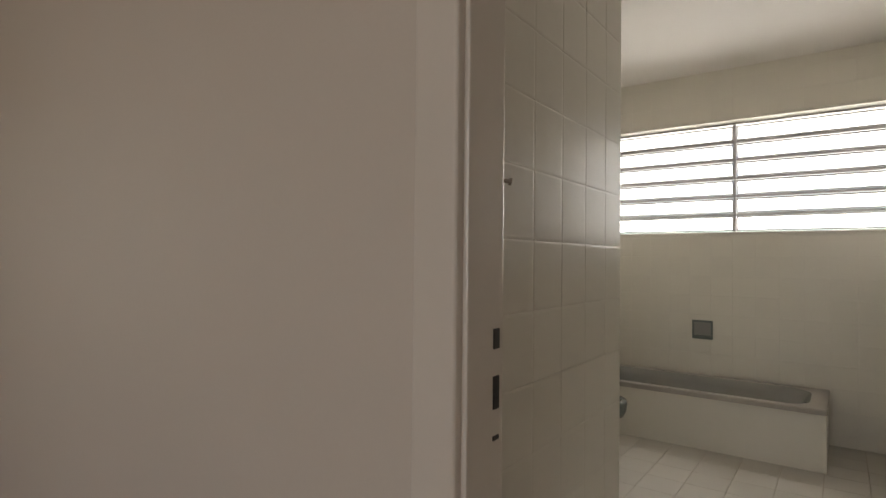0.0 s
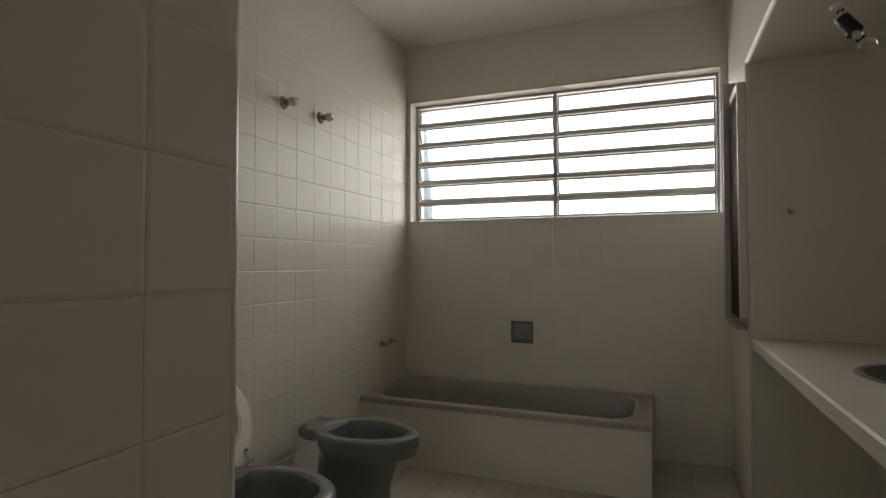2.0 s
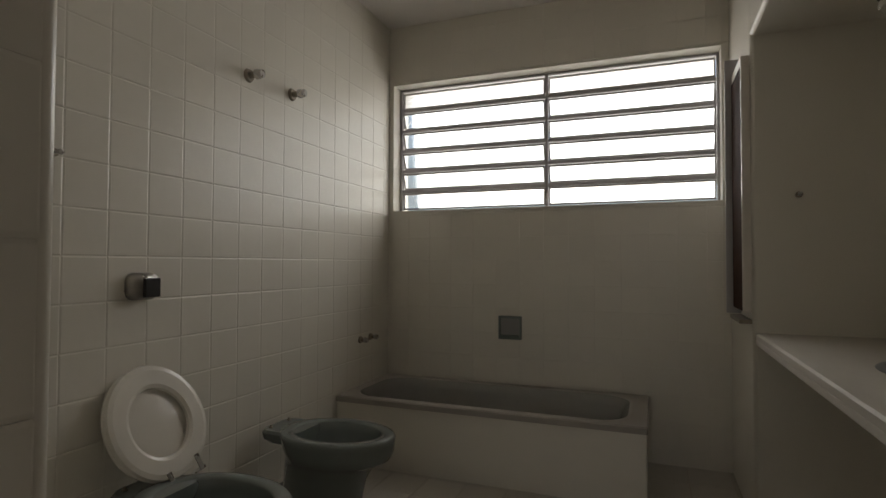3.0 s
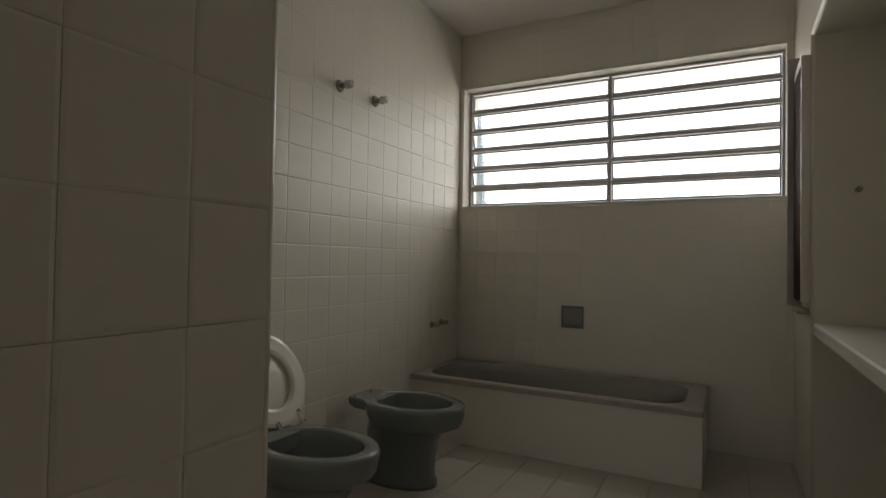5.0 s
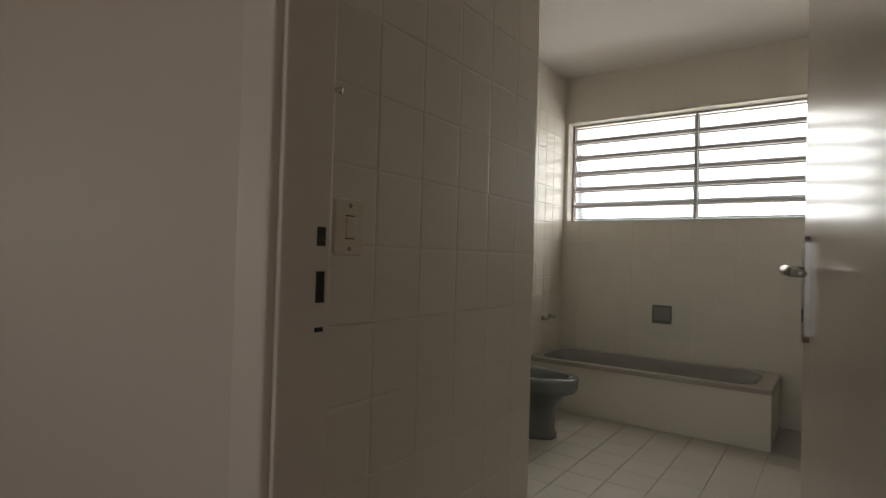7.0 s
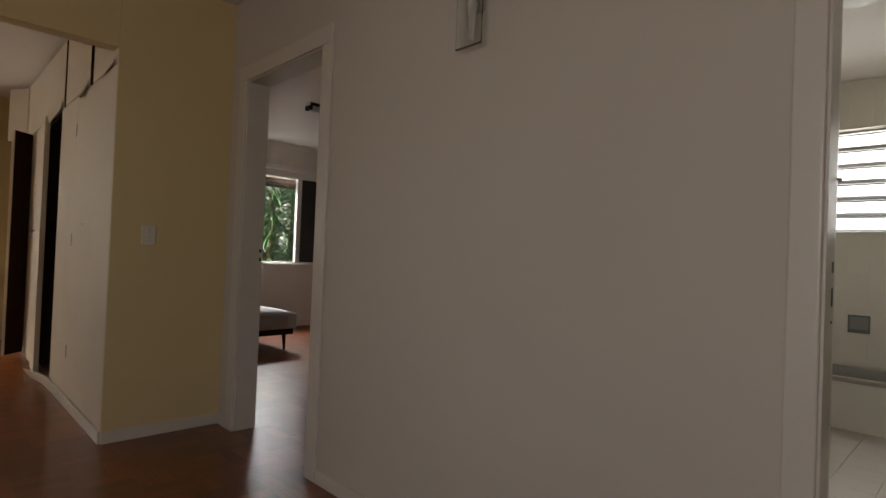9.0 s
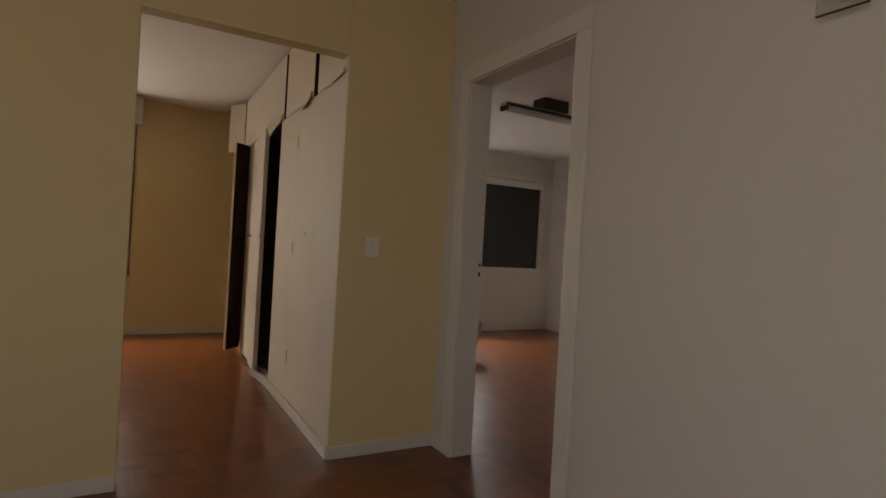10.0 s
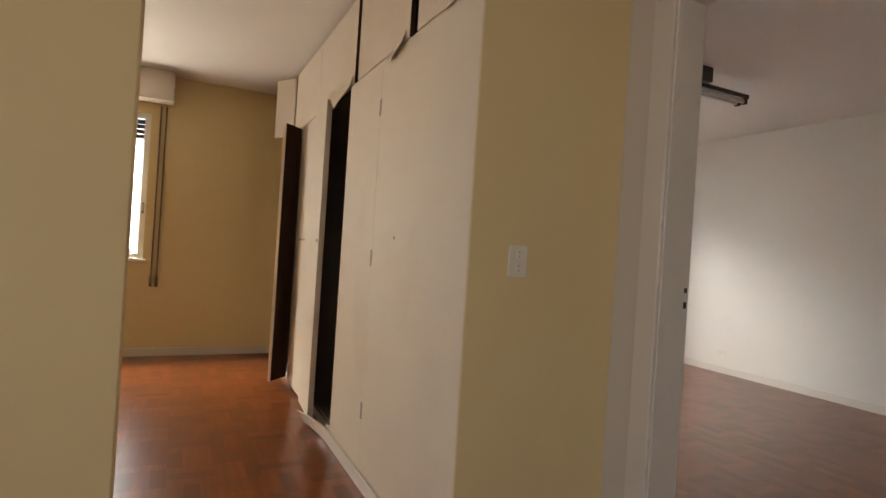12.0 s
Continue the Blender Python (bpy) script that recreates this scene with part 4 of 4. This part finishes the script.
for k in range(3):
    part("shutter_slat", boxes((-0.13, -0.115, BWY0 + 0.02, MULL, hh - 0.10 - 0.045 * (k + 1), hh - 0.104 - 0.045 * k), w=0.003), BROWN, window_3)

# ---- bed ----
bed = thing("bed", "single bed with a bare grey mattress on short dark legs", "bed", (-5.86, 0.20, 0))
b = boxes((-0.95, 0.95, -0.42, 0.42, 0.235, 0.40))
bmesh.ops.subdivide_edges(b, edges=list(b.edges), cuts=6, use_grid_fill=True)
for v in b.verts:
    u, w = v.co.x / 0.95, v.co.y / 0.42
    if v.co.z > 0.39:
        v.co.z += 0.035 * (1 - u ** 4) * (1 - w ** 4) + 0.012 * noise.noise((v.co.x * 3, v.co.y * 3, 1))
part("mattress", b, MATTRESS, bed, "bare grey mattress", smooth=True)
part("base_frame", boxes((-0.93, 0.93, -0.40, 0.40, 0.17, 0.234), w=0.006), DARK_WOOD, bed)
for sx in (-0.85, 0.85):
    for sy in (-0.33, 0.33):
        part("leg", rod(bmesh.new(), (sx, sy, 0.17), (sx + 0.02 * (1 if sx > 0 else -1), sy, 0.0), 0.022, 12, 0.013), DARK_WOOD, bed)

# ---- fluorescent lamp ----
tube_lamp = thing("fluorescent_lamp", "ceiling batten lamp with dark mounting box and two unlit tubes", "ceiling lamp", (-4.16, 0.78, CEIL))
tube_lamp.scale = (1, 0.88, 1)
part("mounting_box", boxes((-0.085, 0.085, -0.19, 0.14, -0.105, 0.0), w=0.006), LAMP_DARK, tube_lamp)
part("batten", boxes((-0.05, 0.05, -0.645, 0.645, -0.135, -0.105), w=0.004), LAMP_WHITE, tube_lamp)
part("side_rail", boxes((0.0505, 0.057, -0.645, 0.645, -0.140, -0.112), w=0.001), LAMP_DARK, tube_lamp)
for s in (-0.028, 0.028):
    part("tube", rod(bmesh.new(), (s, -0.615, -0.158), (s, 0.615, -0.158), 0.015, 14), LAMP_WHITE, tube_lamp)
    for e in (-0.63, 0.63):
        part("end_cap", boxes((s - 0.018, s + 0.018, e - 0.017, e + 0.017, -0.178, -0.1355), w=0.003), LAMP_DARK, tube_lamp)

# ---- outside ----
structure("ground", boxes((-400, 400, -400, 400, -0.40, -0.30)), SOIL, "plain ground around the house")
neighbour = thing("neighbour_house", "white rendered neighbouring house with a slatted window", "house", (-11.2, 2.4, -0.3))
part("wall", boxes((-0.3, 0.0, -2.6, 0.30, 0, 3.05), (-0.3, 0.0, 1.30, 6.0, 0, 3.05), (-0.3, 0.0, 0.30, 1.30, 0, 1.45), (-0.3, 0.0, 0.30, 1.30, 2.35, 3.05)), OUT_WALL, neighbour)
part("roof", boxes((-0.5, 0.35, -2.8, 6.2, 3.05, 3.18), w=0.02), OUT_WALL, neighbour)
shut = new("window")
shut.parent = neighbour
shut.location = (-0.05, 0.80, 1.45)
part("frame", boxes((0.0, 0.06, -0.50, -0.45, 0, 0.9), (0.0, 0.06, 0.45, 0.50, 0, 0.9), (0.0, 0.06, -0.45, 0.45, 0.85, 0.9), (0.0, 0.06, -0.45, 0.45, 0, 0.05)), WINDOW_WHITE, shut)
for k in range(8):
    part("slat", boxes((0.01, 0.05, -0.45, 0.45, 0.06 + 0.098 * k, 0.13 + 0.098 * k), w=0.004, seg=1), SLATE, shut)
garden_wall = thing("garden_wall", "low white rendered garden wall", "wall", (-9.6, 1.0, -0.3))
part("wall", boxes((-0.12, 0.0, -4.0, 6.0, 0, 1.28)), OUT_WALL, garden_wall)
part("coping", boxes((-0.16, 0.04, -4.0, 6.0, 1.281, 1.34), w=0.01), OUT_WALL, garden_wall)


def spiky_plant(x, y, base, height, seed, lean=0.0):
    """A yucca: ringed trunk with many long narrow leaves."""
    r = random.Random(seed)
    ob = thing("yucca", "tall yucca with dense narrow green leaves outside the window", "plant", (x, y, base), group="yuccas outside")
    b = bmesh.new()
    rings = []
    for k in range(9):
        z = height * k / 8
        rad = 0.09 - 0.045 * k / 8 + r.uniform(-0.006, 0.006)
        rings.append([(lean * (k / 8) ** 2 + rad * math.cos(a), rad * math.sin(a), z) for a in [2 * math.pi * i / 10 for i in range(10)]])
    part("trunk", loft(b, rings), BARK, ob, smooth=True)
    verts, faces = [], []
    for k in range(640):
        z = height * r.uniform(0.30, 1.05)
        a = r.uniform(0, 2 * math.pi)
        up = r.uniform(-0.35, 0.9)
        ln = r.uniform(0.45, 0.80)
        d = Vector((math.cos(a), math.sin(a), up)).normalized()
        side = d.cross(Vector((0, 0, 1))).normalized()
        o = Vector((lean * (z / height) ** 2, 0, z))
        wid = r.uniform(0.010, 0.018)
        base_i = len(verts)
        for f, wk in ((0.0, 0.5), (0.35, 1.0), (0.7, 0.8), (1.0, 0.08)):
            p = o + d * (ln * f) + Vector((0, 0, -0.28 * f * f * ln))
            verts += [tuple(p - side * wid * wk), tuple(p + side * wid * wk + Vector((0, 0, 0.004)))]
        for q in range(3):
            i = base_i + 2 * q
            faces.append((i, i + 1, i + 3, i + 2))
    me = bpy.data.meshes.new("leaves")
    me.from_pydata(verts, [], faces)
    me.materials.append(LEAF)
    lv = new("leaves", me)
    lv.parent = ob
    tagged(lv, kind="stuff")
    return ob


spiky_plant(-8.55, 2.10, -0.3, 2.40, 3)
spiky_plant(-8.95, 2.70, -0.3, 2.55, 7, 0.15)
spiky_plant(-8.75, 3.25, -0.3, 2.4, 11)

spiky_plant(-9.25, 2.25, -0.3, 2.3, 19)


def shrub(x, y, base, height, seed):
    r = random.Random(seed)
    ob = thing("shrub", "loose broad-leaved shrub by the garden wall", "shrub", (x, y, base))
    b = bmesh.new()
    tips = []
    for k in range(7):
        a, rr = 2 * math.pi * k / 7 + r.uniform(-.3, .3), r.uniform(0.15, 0.4)
        tip = (rr * math.cos(a), rr * math.sin(a), height * r.uniform(0.7, 1.0))
        rod(b, (0, 0, 0), tip, 0.018, 7, 0.006)
        tips.append(tip)
    part("branches", b, BARK, ob)
    verts, faces = [], []
    for k in range(260):
        t = Vector(r.choice(tips)) * r.uniform(0.5, 1.05)
        c = t + Vector((r.gauss(0, 0.12), r.gauss(0, 0.12), r.gauss(0, 0.1)))
        d = Vector((r.uniform(-1, 1), r.uniform(-1, 1), r.uniform(-0.7, 0.4))).normalized()
        s = d.cross(Vector((r.uniform(-1, 1), r.uniform(-1, 1), 1))).normalized()
        ln, wd = r.uniform(0.07, 0.13), r.uniform(0.02, 0.035)
        i = len(verts)
        verts += [tuple(c), tuple(c + d * ln * 0.5 + s * wd), tuple(c + d * ln), tuple(c + d * ln * 0.5 - s * wd)]
        faces.append((i, i + 1, i + 2, i + 3))
    me = bpy.data.meshes.new("foliage")
    me.from_pydata(verts, [], faces)
    me.materials.append(LEAF)
    lv = new("foliage", me)
    lv.parent = ob
    tagged(lv, kind="stuff")


shrub(-9.0, 1.35, -0.3, 2.1, 5)

# ---- wall tiles ----
PITCH, ZREF = 0.1425, 1.081


def tile_mesh(name, w, h, d=0.006, c=0.0048, material=TILE, drop=0.0011):
    """A tile facing +x, with a softly chamfered front edge."""
    pts = []
    for x, k in ((-0.002, 0.0), (d - drop, 0.0), (d, c)):
        pts += [(x, -w / 2 + k, -h / 2 + k), (x, w / 2 - k, -h / 2 + k), (x, w / 2 - k, h / 2 - k), (x, -w / 2 + k, h / 2 - k)]
    faces = [(8, 9, 10, 11)]
    for r in (0, 4):
        faces += [(r + i, r + (i + 1) % 4, r + 4 + (i + 1) % 4, r + 4 + i) for i in range(4)]
    me = bpy.data.meshes.new(name)
    me.from_pydata(pts, [], faces)
    me.materials.append(material)
    return me, pts, faces


GAP = 0.0004
cache = {}


def tile_wall(parent, place, us, zs, facing, keep, limit=300, tilt=0.22, drop=0.0011):
    """Tiles between the joints us x zs; place(u, z) gives the point on the backing."""
    r = random.Random(len(us) * 31 + len(zs))
    rest_v, rest_f, count = [], [], 0
    order = [(i, j) for j in range(len(zs) - 1) for i in range(len(us) - 1)]
    order.sort(key=lambda ij: abs((zs[ij[1]] + zs[ij[1] + 1]) / 2 - 1.1))
    for i, j in order:
        u0, u1, z0, z1 = us[i], us[i + 1], zs[j], zs[j + 1]
        if u1 - u0 < 0.012 or z1 - z0 < 0.012 or not keep((u0 + u1) / 2, (z0 + z1) / 2):
            continue
        key = (round(u1 - u0, 3), round(z1 - z0, 3), drop)
        if key not in cache:
            cache[key] = tile_mesh("tile", key[0] - GAP, key[1] - GAP, drop=drop)
        me, pts, faces = cache[key]
        m = Matrix.Translation(place((u0 + u1) / 2, (z0 + z1) / 2)) @ pose(0, 0, 0, 0, r.uniform(-tilt, tilt), facing + r.uniform(-tilt, tilt))
        if count < limit:
            ob = new("tile", me)
            ob.parent, ob.matrix_parent_inverse = parent, parent.matrix_world.inverted()
            ob.matrix_world = m
            count += 1
        else:
            k = len(rest_v)
            rest_v += [tuple(m @ Vector(p)) for p in pts]
            rest_f += [tuple(k + q for q in f) for f in faces]
    if rest_v:
        me = bpy.data.meshes.new("tiles")
        me.from_pydata(rest_v, [], rest_f)
        me.materials.append(TILE_REST)
        ob = new("tiles", me)
        ob.parent = parent
        tagged(ob, kind="stuff")


def joints(lo, hi, ref, pitch=PITCH):
    k = math.ceil((lo - ref) / pitch)
    out = [lo]
    while ref + k * pitch < hi - 1e-6:
        if ref + k * pitch > lo + 1e-6:
            out.append(ref + k * pitch)
        k += 1
    return out + [hi]


zs = joints(0.0, CEIL, ZREF)
tile_wall(wall_stub, lambda u, z: (-0.006, u, z), joints(-0.93, -0.013, 0.005, 0.1362), zs, 0, lambda u, z: True, drop=0.0008)
tile_wall(wall_bath_west, lambda u, z: (BATH_W - 0.006, u, z), joints(0.0, BATH_N, 0.754, 0.1428), zs, 0, lambda u, z: True, drop=0.0013)
xs = sorted(set(joints(BATH_W, BATH_E, BATH_W) + [WX0, WX1]))
zn = sorted(set(zs + [WZ0, WZ1]))
tile_wall(wall_bath_north, lambda u, z: (u, BATH_N + 0.006, z), xs, zn, -90, lambda u, z: not (WX0 < u < WX1 and WZ0 < z < WZ1) and not (z < 0.33 and u < 0.43), drop=0.0007)

# ---- bathroom floor tiles ----
me_floor = {}
rf = random.Random(4)
xs, ys = joints(BATH_W, BATH_E, 0.02, 0.20), joints(-0.80, BATH_N + 0.003, 0.0, 0.20)
ex = joints(BATH_E, NICHE_E, 0.82, 0.20)
for row, lo, hi in ((xs, -1, 9), (ex, NICHE_Y0, NICHE_Y1)):
    for i in range(len(row) - 1):
        for j in range(len(ys) - 1):
            a, b, c, d = row[i], row[i + 1], ys[j], ys[j + 1]
            if b - a < 0.01 or d - c < 0.01 or not lo < (c + d) / 2 < hi or ((a + b) / 2 < 0 and (c + d) / 2 < 0):
                continue
            key = (round(b - a, 3), round(d - c, 3))
            if key not in me_floor:
                me_floor[key] = tile_mesh("tile", key[1] - 0.0016, key[0] - 0.003, 0.005, 0.0012, FLOOR_TILE)[0]
            ob = new("tile", me_floor[key])
            ob.parent = floor_bath
            ob.matrix_basis = Matrix.Translation(((a + b) / 2, (c + d) / 2, -0.005)) @ pose(0, 0, 0, rf.uniform(-.15, .15), -90 + rf.uniform(-.15, .15), 0)

# ---- parquet ----
BLK_W, BLK_L = 0.07, 0.21


def block_mesh(material):
    d, g = 0.008, 0.0
    pts = [(sx * (BLK_L / 2 - g), sy * (BLK_W / 2 - g), z) for z in (0.0, d) for sx, sy in ((-1, -1), (1, -1), (1, 1), (-1, 1))]
    f = [(4, 5, 6, 7)] + [(i, (i + 1) % 4, 4 + (i + 1) % 4, 4 + i) for i in range(4)]
    me = bpy.data.meshes.new("block")
    me.from_pydata(pts, [], f)
    me.materials.append(material)
    return me, pts, f


me_block, bp, bf = block_mesh(PARQUET)
rp = random.Random(9)


def parquet(parent, inside, near):
    verts, faces, count = [], [], 0
    for i in range(-1, 43):
        for j in range(-1, 40):
            for k in range(3):
                if (i + j) % 2:
                    cx, cy, a = -7.05 + (i + 0.5) * BLK_L, -5.2 + j * BLK_L + (k + 0.5) * BLK_W, 0
                else:
                    cx, cy, a = -7.05 + i * BLK_L + (k + 0.5) * BLK_W, -5.2 + (j + 0.5) * BLK_L, 90
                if not inside(cx, cy):
                    continue
                m = Matrix.Translation((cx, cy, -0.008)) @ pose(0, 0, 0, 0, 0, a + rp.choice((0, 180)))
                if near(cx, cy) and count < 300:
                    ob = new("parquet_block", me_block)
                    ob.parent = parent
                    ob.matrix_basis = m
                    count += 1
                else:
                    q = len(verts)
                    verts += [tuple(m @ Vector(p)) for p in bp]
                    faces += [tuple(q + w for w in f) for f in bf]
    me = bpy.data.meshes.new("parquet")
    me.from_pydata(verts, [], faces)
    me.materials.append(PARQUET_REST)
    ob = new("parquet", me)
    ob.parent = parent
    tagged(ob, kind="stuff")


parquet(floor_hall, lambda x, y: y < -0.86, lambda x, y: -3.6 < x < -2.0 and -2.5 < y < -1.0)
parquet(floor_bedroom, lambda x, y: -0.86 < y < 2.9 and x < -1.35, lambda x, y: -3.6 < x < -2.0 and -0.9 < y < 1.2)
